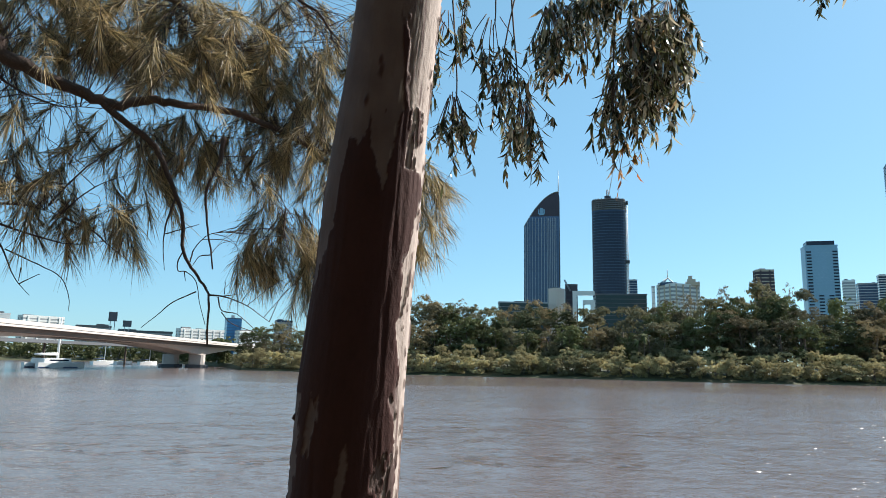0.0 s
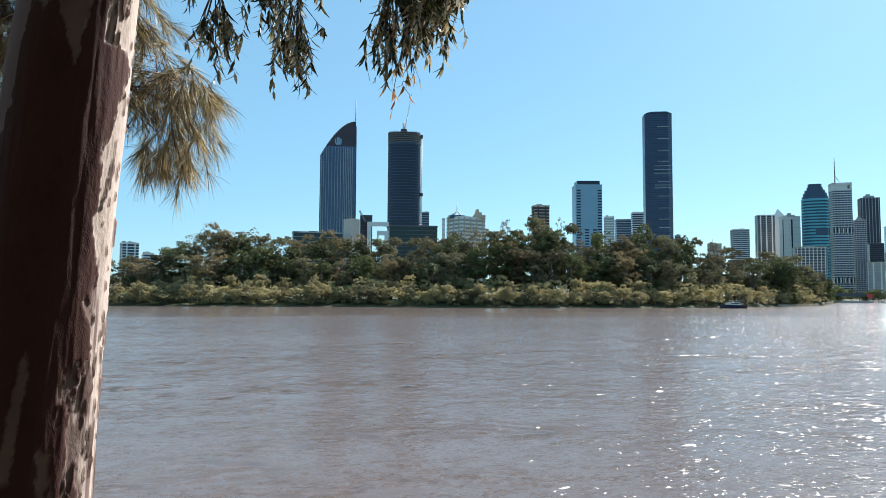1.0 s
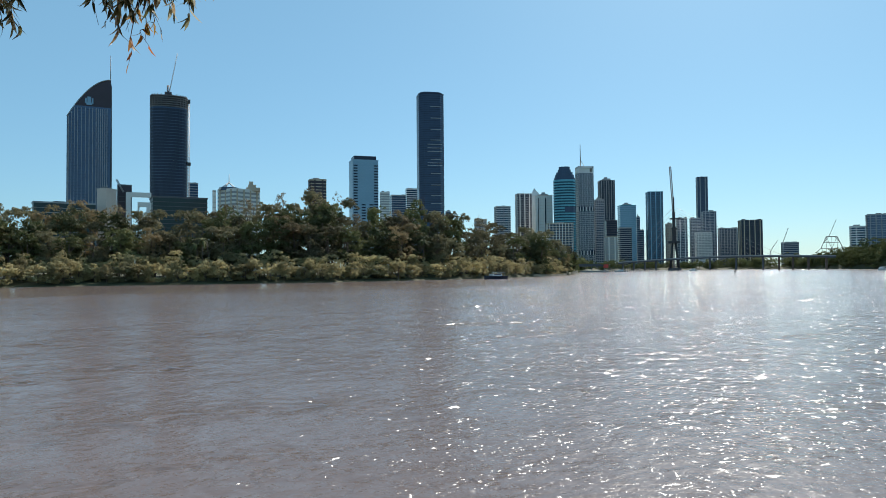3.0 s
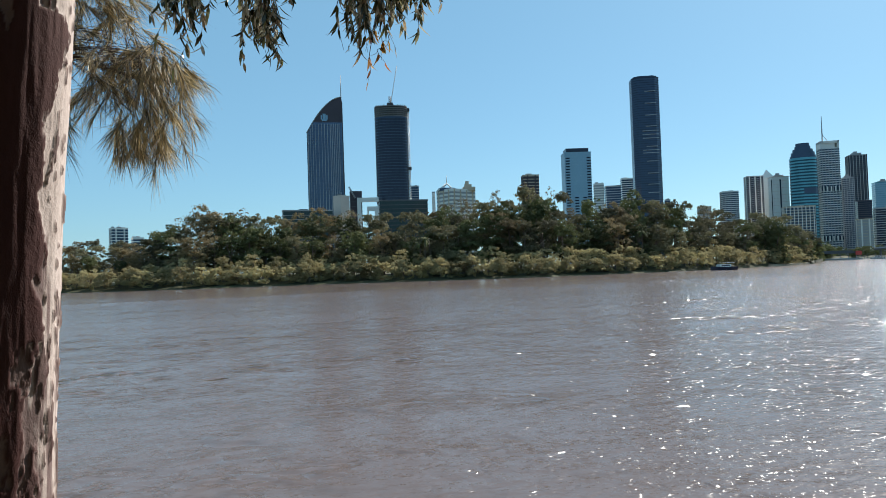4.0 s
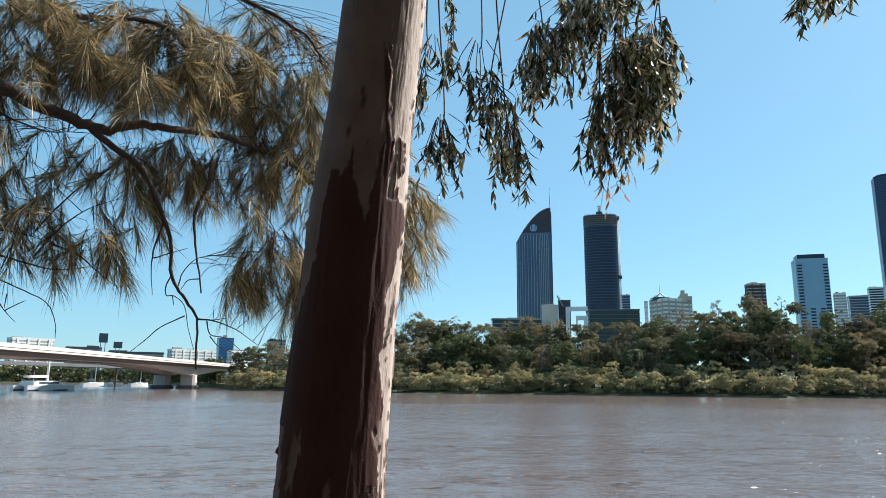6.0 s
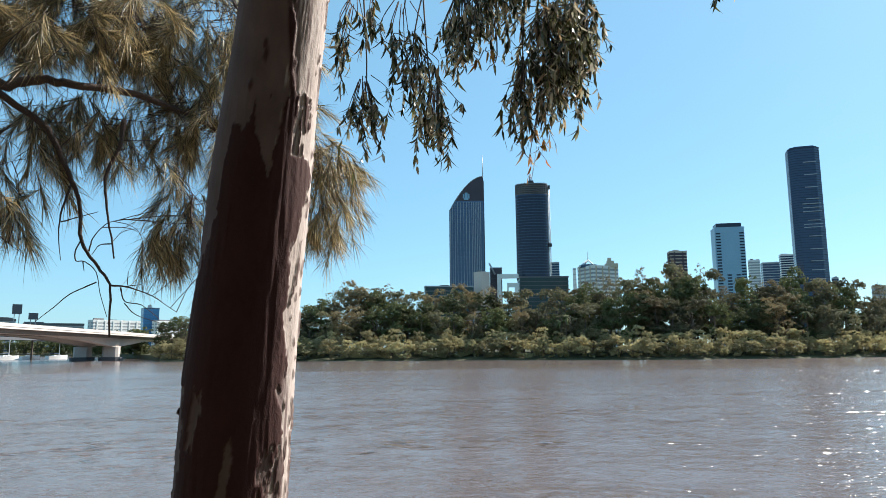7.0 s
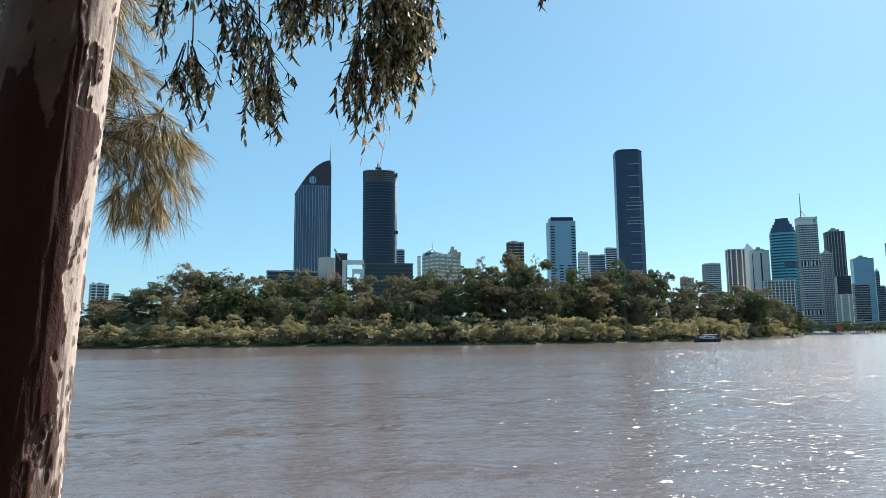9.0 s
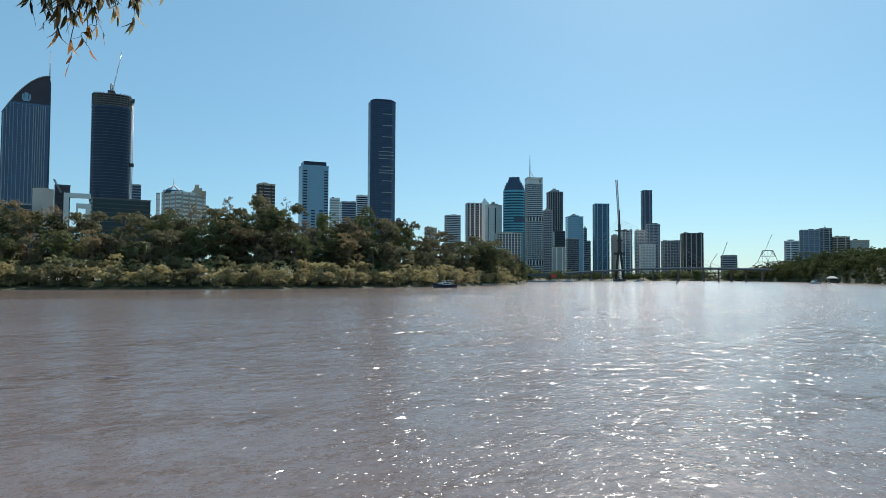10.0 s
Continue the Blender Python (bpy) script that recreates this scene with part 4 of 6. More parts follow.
def roof_frame():
    """Pyramid frame, dome and turret on the pale stone block."""
    d = 758
    t = thing("roof_frame", "white steel pyramid frame with a flagstaff on the stone block", "roof frame", pose(*spot(20.99, 0, d)[:2], height(6.37, d), 0, 0, -20))
    r = d * math.tan(radians(0.95))
    z = height(7.04, d) - height(6.37, d)
    bm = bmesh.new()
    for a in range(4):
        c = (r * math.cos(a * math.pi / 2 + 0.6), r * math.sin(a * math.pi / 2 + 0.6), 0)
        tube(bm, [c, (0, 0, z)], [0.9, 0.7], 5)
    part("frame", bm, WHITE, t)
    bm = bmesh.new()
    prism(bm, outline_round(r * 1.6, r * 1.6, 16, 2), 0, z * 0.35)
    part("drum", bm, GLASS_NAVY, t)
    mast(t, 0, 0, z, z + 9, 0.5, WHITE, "flagstaff")
    t = thing("roof_turret", "pale stepped turret on the stone block", "turret", pose(*spot(22.85, 0, d)[:2], height(6.41, d) - 0.8, 0, 0, -20))
    bm = bmesh.new()
    box(bm, -7, 7, -5, 5, 0, 4)
    box(bm, -5, 3, -4, 4, 4, 7)
    box(bm, -4, 0, -3, 3, 7, 10.5)
    part("body", bm, CREAM, t)


roof_frame()


def portal_frame():
    """White portal of the building site between the two tall towers."""
    d = 840
    b0, b1 = 13.44, 15.09
    w = d * math.tan(radians(b1 - b0))
    z1, z0 = height(6.02, d), 4.0
    x, y, _ = plan((b0 + b1) / 2, d, 0)
    t = thing("portal_frame", "white concrete portal frame on a building site", "frame", pose(x, y, z0, 0, 0, -(b0 + b1) / 2))
    h = z1 - z0
    for name, args in (("beam", (-w / 2, w / 2 + 2, -3, 3, h - 5, h)), ("lower_beam", (-w / 2 + 12, w / 2 + 2, -3, 3, h - 16, h - 11)), ("leg", (-w / 2, -w / 2 + 5, -3, 3, 0, h - 5)), ("leg", (w / 2 - 3, w / 2 + 2, -3, 3, 0, h - 16)), ("strut", (-w / 2 + 12, -w / 2 + 14, -2, 2, 0, h - 16))):
        bm = bmesh.new()
        box(bm, *args)
        part(name, bm, WHITE, t)
    bm = bmesh.new()
    lattice(bm, (-w * 0.6, 0, h), (-w * 0.9, 0, h + 14), 1.2, 0.25, 6)
    part("site_crane", bm, STEEL, t)


portal_frame()

# ---------- road bridge ----------


def road_bridge():
    """Concrete box-girder road bridge with haunches over its piers, running away across the river."""
    t = thing("road_bridge", "pale concrete road bridge with haunched girders and twin piers", "bridge", pose(-97, 0, 0))

    def deck(y):
        return 12.55 - 0.00088 * (y - 250)

    def soffit(y):
        near = min(abs(y - p) for p in (338, 125, 520))
        return deck(y) - 2.5 - 4.0 * max(0, 1 - near / 85) ** 1.6

    ys = [-60 + 8 * i for i in range(66)]
    for name, x0, x1 in (("girder", -3.0, 0), ("girder", -14.5, -11.5)):
        bm = bmesh.new()
        prev = None
        for y in ys:
            ring = [bm.verts.new(p) for p in ((x1 - 3.4, y, soffit(y)), (x1 - 1.9, y, deck(y) - 1.2), (x0 - 3.4, y, deck(y) - 1.2), (x0 - 3.4, y, soffit(y)))]
            if prev:
                for k in range(4):
                    bm.faces.new((prev[k], prev[(k + 1) % 4], ring[(k + 1) % 4], ring[k]))
            prev = ring
        bmesh.ops.recalc_face_normals(bm, faces=bm.faces)
        part(name, bm, BRIDGE, t)
    # the soffit slab takes the darker copy of the concrete, painting its shade
    for name, x0, x1, lo, hi, mat in (("deck", -23, 1.6, -1.2, -0.6, BRIDGE), ("parapet", 1.3, 1.75, -0.55, 0.45, BRIDGE), ("parapet", -23.2, -22.8, -0.55, 0.45, BRIDGE), ("road_surface", -22.5, 1.2, -0.55, -0.5, DARKGREY), ("soffit_slab", -22, -0.5, -2.4, -1.25, BRIDGE_SHADED)):
        bm = bmesh.new()
        prev = None
        for y in ys:
            ring = [bm.verts.new(p) for p in ((x1, y, deck(y) + lo), (x1, y, deck(y) + hi), (x0, y, deck(y) + hi), (x0, y, deck(y) + lo))]
            if prev:
                for k in range(4):
                    bm.faces.new((prev[k], prev[(k + 1) % 4], ring[(k + 1) % 4], ring[k]))
            else:
                bm.faces.new(ring)
            prev = ring
        bm.faces.new(prev)
        bmesh.ops.recalc_face_normals(bm, faces=bm.faces)
        part(name, bm, mat, t)
    for y in (338, 125, 430):
        for x in (-6.6, -19):
            bm = bmesh.new()
            prism(bm, outline_box(7, 5, 0.2), -2, soffit(y) + 0.4)
            for v in bm.verts:
                v.co.x += x + 1
                v.co.y += y
            part("pier", bm, BRIDGE, t)
            bm = bmesh.new()
            prism(bm, outline_box(9.5, 8, 0.2), -2, 1.6)
            for v in bm.verts:
                v.co.x += x + 1
                v.co.y += y
            part("pile_cap", bm, DARKGREY, t)
    return deck


bridge_deck = road_bridge()


def lower_bridge():
    """The older, lower bridge behind, the road bridge's shade put into its dark colour."""
    x = -150.0
    ends = []
    for b, rise in ((-28.10, 1.04), (-15.45, 0.71)):
        d = x / math.sin(radians(b))
        ends.append(Vector((x, d * math.cos(radians(b)), height(rise, d))))
    way = ends[1] - ends[0]
    a, c = ends[0] - way * 0.4, ends[1] + way * 0.15
    t = thing("beam_bridge", "low brown concrete beam bridge behind the road bridge", "bridge", pose(x, a.y, 0))
    bm = bmesh.new()
    v = [bm.verts.new((px, p.y - a.y, p.z + dz)) for p in (a, c) for px, dz in ((-3, -1.3), (3, -1.3), (3, 0), (-3, 0))]
    for f in ((3, 2, 1, 0), (4, 5, 6, 7), (0, 1, 5, 4), (1, 2, 6, 5), (2, 3, 7, 6), (3, 0, 4, 7)):
        bm.faces.new([v[k] for k in f])
    part("deck", bm, DARKGREY, t)
    for side in (-2.9, 2.9):
        bm = bmesh.new()
        tube(bm, [(side, 0, a.z + 1.0), (side, c.y - a.y, c.z + 1.0)], [0.06, 0.06], 5)
        part("handrail", bm, STEEL, t)
    for k in range(5):
        p = a.lerp(c, (k + 0.4) / 5)
        bm = bmesh.new()
        box(bm, -0.4, 0.4, p.y - a.y - 0.3, p.y - a.y + 0.3, -2, p.z - 1.3)
        part("pier", bm, FARBARK, t)


lower_bridge()


def road_sign(b, low, high, wide):
    d = 97 / -math.sin(radians(b)) * 1.04
    x, y, _ = plan(b, d, 0)
    z = bridge_deck(y) - 0.5
    t = thing("road_sign", "back of a grey road sign on the bridge deck", "road sign", pose(x, y, z, 0, 0, -b))
    w = d * math.tan(radians(wide))
    z0, z1 = height(low, d) - z, height(high, d) - z
    bm = bmesh.new()
    box(bm, -w / 2, w / 2, -0.1, 0.1, z0, z1)
    part("panel", bm, DARKGREY, t)
    for q in (-0.25, 0.25):
        bm = bmesh.new()
        box(bm, w * q - 0.12, w * q + 0.12, 0.1, 0.35, 0, z1 - 0.2)
        part("post", bm, STEEL, t)


road_sign(-23.10, 2.56, 3.25, 0.6)
road_sign(-22.08, 2.18, 2.65, 0.6)

# ---------- boats ----------


def hull_mesh(bm, length, beam, free, x0=0.0):
    rows = []
    n = 9
    for i in range(n):
        q = i / (n - 1)
        half = beam / 2 * (1 - max(0, q - 0.45) ** 2 * 3.2) * (0.85 + 0.15 * min(1, q * 4))
        half = max(half, 0.04)
        y = -length / 2 + length * q
        top = free * (1 + 0.35 * max(0, q - 0.4))
        rows.append([bm.verts.new(p) for p in ((x0 - half, y, top), (x0 - half * 0.8, y, -0.3), (x0 + half * 0.8, y, -0.3), (x0 + half, y, top))])
    for a, b in zip(rows, rows[1:]):
        for k in range(4):
            bm.faces.new((a[k], a[(k + 1) % 4], b[(k + 1) % 4], b[k]))
    bm.faces.new(rows[0])
    bm.faces.new(rows[-1][::-1])
    bmesh.ops.recalc_face_normals(bm, faces=bm.faces)


def yacht(b, d, length, heading, mast_h, label, name="yacht"):
    x, y, _ = plan(b, d, 0)
    t = thing(name, label, "boat", pose(x, y, 0, 0, 0, heading), "moored boats")
    bm = bmesh.new()
    hull_mesh(bm, length, length * 0.32, length * 0.15)
    part("hull", bm, HULL, t)
    bm = bmesh.new()
    box(bm, -length * 0.09, length * 0.09, -length * 0.22, length * 0.15, length * 0.10, length * 0.19)
    bmesh.ops.bevel(bm, geom=bm.edges[:], offset=length * 0.02, segments=1)
    cabin = part("cabin", bm, HULL, t)
    bm = bmesh.new()
    box(bm, -length * 0.094, length * 0.094, -length * 0.15, length * 0.1, length * 0.135, length * 0.165)
    part("window_strip", bm, GLASS_DARK, cabin)
    mast(t, 0, length * 0.08, length * 0.15, mast_h, 0.2, HULL)
    bm = bmesh.new()
    tube(bm, [(0, length * 0.06, length * 0.26), (0, -length * 0.36, length * 0.25)], [0.14, 0.14], 5)
    part("boom", bm, NAVYPAINT, t, "furled navy sail on its boom")
    for s in (-1, 1):
        bm = bmesh.new()
        tube(bm, [(0, length * 0.08, mast_h * 0.97), (0, s * length * 0.47, length * 0.13)], [0.04, 0.04], 4)
        part("stay", bm, STEEL, t)


def catamaran(b, d, length, heading):
    x, y, _ = plan(b, d, 0)
    t = thing("catamaran", "white sailing catamaran moored under the bridge", "boat", pose(x, y, 0, 0, 0, heading), "moored boats")
    for s in (-1, 1):
        bm = bmesh.new()
        hull_mesh(bm, length, 2.4, 2.0, s * length * 0.22)
        part("hull", bm, HULL, t)
        bm = bmesh.new()
        box(bm, s * length * 0.22 - 1.0, s * length * 0.22 + 1.0, -length * 0.49, length * 0.32, -0.2, 0.45)
        part("boot_stripe", bm, NAVYPAINT, t, "navy waterline stripe")
    bm = bmesh.new()
    box(bm, -length * 0.22, length * 0.22, -length * 0.35, length * 0.2, 1.5, 3.6)
    bmesh.ops.bevel(bm, geom=bm.edges[:], offset=0.5, segments=2)
    cabin = part("cabin", bm, HULL, t)
    bm = bmesh.new()
    box(bm, -length * 0.224, length * 0.224, -length * 0.25, length * 0.15, 2.6, 3.1)
    part("window_strip", bm, GLASS_DARK, cabin)
    mast(t, 0, 1, 3.4, 19, 0.5, HULL)
    bm = bmesh.new()
    tube(bm, [(0, 0.8, 5.2), (0, -length * 0.42, 5)], [0.6, 0.45], 6)
    part("boom", bm, HULL, t)
    bm = bmesh.new()
    tube(bm, [(0, 1, 18), (0, length * 0.48, 2.4)], [0.06, 0.06], 4)
    part("stay", bm, STEEL, t)


def motor_boat(b, d, length, heading, label, hullmat):
    x, y, _ = plan(b, d, 0)
    t = thing("motor_boat", label, "boat", pose(x, y, 0, 0, 0, heading), "moored boats")
    bm = bmesh.new()
    hull_mesh(bm, length, length * 0.33, length * 0.11)
    part("hull", bm, hullmat, t)
    bm = bmesh.new()
    box(bm, -length * 0.12, length * 0.12, -length * 0.25, length * 0.18, length * 0.1, length * 0.2)
    bmesh.ops.bevel(bm, geom=bm.edges[:], offset=length * 0.025, segments=1)
    cabin = part("cabin", bm, HULL, t)
    bm = bmesh.new()
    box(bm, -length * 0.125, length * 0.125, -length * 0.2, length * 0.14, length * 0.145, length * 0.178)
    part("window_strip", bm, GLASS_DARK, cabin)
    bm = bmesh.new()
    box(bm, -length * 0.1, length * 0.1, -length * 0.42, length * 0.05, length * 0.245, length * 0.26)
    canopy = part("canopy", bm, HULL, t)
    for sx in (-0.08, 0.08):
        for sy in (-0.38, 0.02):
            bm = bmesh.new()
            tube(bm, [(length * sx, length * sy, length * 0.1), (length * sx, length * sy, length * 0.25)], [0.05, 0.05], 4)
            part("canopy_post", bm, STEEL, canopy)


catamaran(-26.61, 300, 19, -30)
yacht(-23.50, 420, 13, -32, 17, "white yacht with bare mast moored beyond the bridge")
yacht(-22.07, 430, 12, -26, 16, "white yacht with a blue sail cover beyond the bridge")
yacht(-20.39, 440, 12, -34, 12, "small white yacht moored near the bridge pier")
yacht(-18.74, 450, 10, -28, 10, "small white yacht half hidden by the bridge pier")
motor_boat(42.81, 308, 12.0, 84, "old dark-hulled motor boat moored off the mangroves", GLASS_DARK)
motor_boat(53.01, 700, 12, 20, "ferry boat leaving the landing", HULL)
motor_boat(58.54, 820, 10, 70, "small white motor boat near the new bridge", HULL)
motor_boat(71.25, 700, 14, 80, "long low launch moored under the wooded slope", HULL)

# ---------- the new footbridge, landing and far shore ----------


def mast_bridge():
    """Cable-stayed footbridge under construction: mast, deck, piers, stays and a crane behind."""
    d = 900
    b = 57.20
    x, y, _ = plan(b, d, 0)
    t = thing("footbridge", "cable-stayed footbridge under construction with a tall dark mast", "bridge", pose(x, y, 0, 0, 0, -b))
    k = d / 1204.0

    def px(dx):
        return dx * k
    top = height(5.49, d)
    z_deck = height(0.35, d)
    bm = bmesh.new()
    prism(bm, outline_box(4.6, 4.2, 0.2), top * 0.40, top * 0.60)
    prism(bm, outline_box(3.4, 3.4, 0.2), top * 0.60, top * 0.8)
    prism(bm, outline_box(2.0, 2.0, 0.2), top * 0.8, top)
    pylon = part("mast", bm, BLACKSTEEL, t, "dark steel mast in climbing formwork")
    for sx in (-1, 1):
        bm = bmesh.new()
        tube(bm, [(sx * 5.2, 0, -2), (sx * 3.2, 0, top * 0.22), (sx * 1.3, 0, top * 0.42)], [1.7, 1.6, 1.4], 8)
        part("mast_leg", bm, BLACKSTEEL, t)
    for x0, x1, half, z0, z1 in ((-7, 7, 5, 0.37, 0.40), (-5, 8, 4, 0.70, 0.715), (-3, 4, 3, 0.56, 0.58)):
        bm = bmesh.new()
        box(bm, x0, x1, -half, half, top * z0, top * z1)
        part("work_platform", bm, BLACKSTEEL, pylon)
    bm = bmesh.new()
    lattice(bm, (-0.5, 6, 0), (-0.5, 6, top * 0.86), 2.0, 0.28, 30)
    part("crane_tower", bm, STEEL, t)
    bm = bmesh.new()
    lattice(bm, (-0.5, 6, top * 0.86), (-3.4, 6, height(8.00, d)), 1.9, 0.28, 22)
    part("crane_jib", bm, STEEL, t)
    bm = bmesh.new()
    prism(bm, outline_box(16, 12, 0.2), -2, 3)
    part("pile_cap", bm, DARKGREY, t)
    for name, lo, hi, mat in (("deck", -1.8, -0.2, DARKGREY), ("railing", -0.2, 0.9, STEEL)):
        bm = bmesh.new()
        prev = None
        for i in range(21):
            q = i / 20
            xx = px(-92) + px(330) * q
            z = z_deck + 6 * math.sin(math.pi * min(1, q * 1.0)) * 0.6 + 5 * q
            ring = [bm.verts.new(p) for p in ((xx, -3, z + lo), (xx, 3, z + lo), (xx, 3, z + hi), (xx, -3, z + hi))]
            if prev:
                for j in range(4):
                    bm.faces.new((prev[j], prev[(j + 1) % 4], ring[(j + 1) % 4], ring[j]))
            prev = ring
        bmesh.ops.recalc_face_normals(bm, faces=bm.faces)
        part(name, bm, mat, t)
    for dx in (-84, -66, -48, -30, 55, 95, 135, 158, 178, 200, 225):
        bm = bmesh.new()
        box(bm, px(dx) - 1.0, px(dx) + 1.0, -1.5, 1.5, -2, z_deck + (6 if dx > 20 else 2))
        part("pier", bm, FARBARK if dx > 150 else DARKGREY, t)
    for i in range(9):
        q = i / 8
        bm = bmesh.new()
        tube(bm, [(0, 0, top * (0.62 + 0.25 * q)), (px(45 + 120 * q), 0, z_deck + 6)], [0.15, 0.15], 4)
        part("stay_cable", bm, STEEL, t)
    for i in range(5):
        q = i / 4
        bm = bmesh.new()
        tube(bm, [(0, 0, top * (0.62 + 0.25 * q)), (-px(25 + 60 * q), 0, z_deck + 2)], [0.15, 0.15], 4)
        part("stay_cable", bm, STEEL, t)


mast_bridge()


def ferry_landing():
    d = 660
    b = 50.46
    x, y, _ = plan(b, d, 0)
    t = thing("ferry_landing", "ferry landing with a low grey roof and red markers", "landing", pose(x, y, 0, 0, 0, -b) @ Matrix.Diagonal((1.35, 1.35, 1.35, 1)))
    bm = bmesh.new()
    box(bm, -13, 14, -4, 4, 0.2, 1.2)
    part("pontoon", bm, GREY, t)
    bm = bmesh.new()
    box(bm, -12, 12, -4, 4, 4.2, 5.2)
    box(bm, -9, 9, -3, 3, 5.2, 6.0)
    part("roof", bm, DARKGREY, t)
    for i in range(6):
        bm = bmesh.new()
        box(bm, -11 + i * 4.4 - 0.2, -11 + i * 4.4 + 0.2, -0.2, 0.2, 1.2, 4.3)
        part("post", bm, GREY, t)
    for xx in (-10, 12):
        bm = bmesh.new()
        box(bm, xx - 1.6, xx + 1.6, -4.6, -3.8, 3.2 if xx > 0 else 1.4, 5.6 if xx > 0 else 4.4)
        bmesh.ops.bevel(bm, geom=bm.edges[:], offset=0.3, segments=2)
        part("red_marker", bm, REDPAINT, t, "bright red marker")
    for i in range(22):
        q = plan(51.71 + i * 0.17, 690, 0)
        p = thing("mooring_pile", "timber mooring pile standing in the river", "pile", pose(q[0], q[1], 0), "mooring piles")
        bm = bmesh.new()
        tube(bm, [(0, 0, -2), (0, 0, 3.4 + (i * 7 % 5) * 0.4)], [0.28, 0.24], 6)
        part("pile", bm, DARKGREY, p)


ferry_landing()


def steel_truss():
    """End frames of the old steel road bridge seen over the trees."""
    d = 1700
    b = 68.16
    x, y, _ = plan(b, d, 0)
    t = thing("steel_truss_bridge", "grey steel truss of a bridge seen over the trees", "bridge", pose(x, y, 4, 0, 0, -b))
    k = d / 1204 / 2.72
    z0, z1 = height(1.23, d) - 4, height(2.09, d) - 4
    bm = bmesh.new()
    nodes = [(-40, z0), (-20, z1), (20, z1), (40, z0)]
    for y0 in (-9, 9):
        for (a, za), (c, zc) in zip(nodes, nodes[1:]):
            tube(bm, [(a * k, y0, za), (c * k, y0, zc)], [0.5, 0.5], 4)
        for a, za, c, zc in ((-20, z1, 0, z0), (0, z0, 20, z1), (-40, z0, 40, z0), (-30, (z0 + z1) / 2, 30, (z0 + z1) / 2), (-20, z1, -20, 0), (20, z1, 20, 0), (-40, z0, -20, z0 - 12), (-20, z0 - 12, 0, z0), (0, z0, 20, z0 - 12), (20, z0 - 12, 40, z0), (-10, z1, -30, (z0 + z1) / 2), (10, z1, 30, (z0 + z1) / 2), (0, z1, 0, z0), (-60, z0 - 10, -40, z0), (40, z0, 60, z0 - 10)):
            tube(bm, [(a * k, y0, za), (c * k, y0, zc)], [0.3, 0.3], 4)
    part("truss", bm, DARKGREY, t)
    bm = bmesh.new()
    lattice(bm, (-10 * k, 0, z1), (18 * k, 0, height(3.31, d) - 4), 0.8, 0.14, 16)
    part("crane_jib", bm, STEEL, t)


steel_truss()
for b, lo, hi, lean in ((64.97, 1.74, 2.82, 9), (64.11, 1.12, 1.90, 12)):
    d = 1380
    x, y, _ = plan(b, d, 0)
    t = thing("tower_crane", "small luffing crane over the far shore", "crane", pose(x, y, 3, 0, 0, -b), "cranes")
    z0, z1 = height(lo, d) - 3, height(hi, d) - 3
    bm = bmesh.new()
    lattice(bm, (0, 0, -2), (0, 0, z0), 1.5, 0.22, 10)
    part("crane_tower", bm, STEEL, t)
    bm = bmesh.new()
    lattice(bm, (0, 0, z0), (lean, 0, z1), 0.8, 0.14, 14)
    part("crane_jib", bm, STEEL, t)


def pavilion():
    d = shore_point(72.52) - 4
    b = 72.52
    x, y, _ = plan(b, d, 0)
    t = thing("jetty_pavilion", "white-roofed pavilion on a timber jetty", "pavilion", pose(x, y, 0, 0, 0, -b))
    bm = bmesh.new()
    box(bm, -9, 9, -3, 6, 1.2, 1.8)
    part("platform", bm, DARKGREY, t)
    bm = bmesh.new()
    v = [bm.verts.new(p) for p in ((-8, -3, 5), (4, -3, 5), (4, 5, 5), (-8, 5, 5), (-4, 1, 7.4), (0, 1, 7.4))]
    for f in ((0, 1, 5, 4), (1, 2, 5), (2, 3, 4, 5), (3, 0, 4), (3, 2, 1, 0)):
        bm.faces.new([v[i] for i in f])
    part("roof", bm, WHITE, t)
    for xx in (-7, -2, 3, 7):
        bm = bmesh.new()
        box(bm, xx - 0.3, xx + 0.3, -2.5, -1.9, -2, 5 if xx < 5 else 3)
        part("post", bm, BROWN, t)


pavilion()


def sand_spit():
    bm = bmesh.new()
    rows = []
    for i in range(25):
        b = 46.0 + i * 0.115
        d = shore_point(b)
        wide = 2.0 * math.sin(math.pi * i / 24) + 0.3
        rows.append([bm.verts.new(plan(b, d - wide * 1.2 + noise.noise(Vector((i, 0, 0))) * 1.2, -0.2)), bm.verts.new(plan(b, d, 0.9)), bm.verts.new(plan(b, d + 6, 1.2))])
    for a, b in zip(rows, rows[1:]):
        for k in range(2):
            bm.faces.new((a[k], a[k + 1], b[k + 1], b[k]))
    bmesh.ops.recalc_face_normals(bm, faces=bm.faces)
    tagged(part("ground", bm, ROCK, None), "pale sandy spit at the end of the mangroves", "sand", kind="structure")


sand_spit()


def buoy(b, d):
    x, y, _ = plan(b, d, 0)
    t = thing("channel_buoy", "small dark channel buoy floating in mid river", "buoy", pose(x, y, 0))
    bm = bmesh.new()
    prism(bm, outline_round(1.6, 1.6, 12, 2), -0.6, 0.5)
    part("float", bm, BLACKSTEEL, t)
    bm = bmesh.new()
    tube(bm, [(0, 0, 0.5), (0, 0, 2.0), (0, 0, 2.8)], [0.6, 0.35, 0.12], 8)
    part("top_mark", bm, BLACKSTEEL, t)


buoy(61.61, 560)


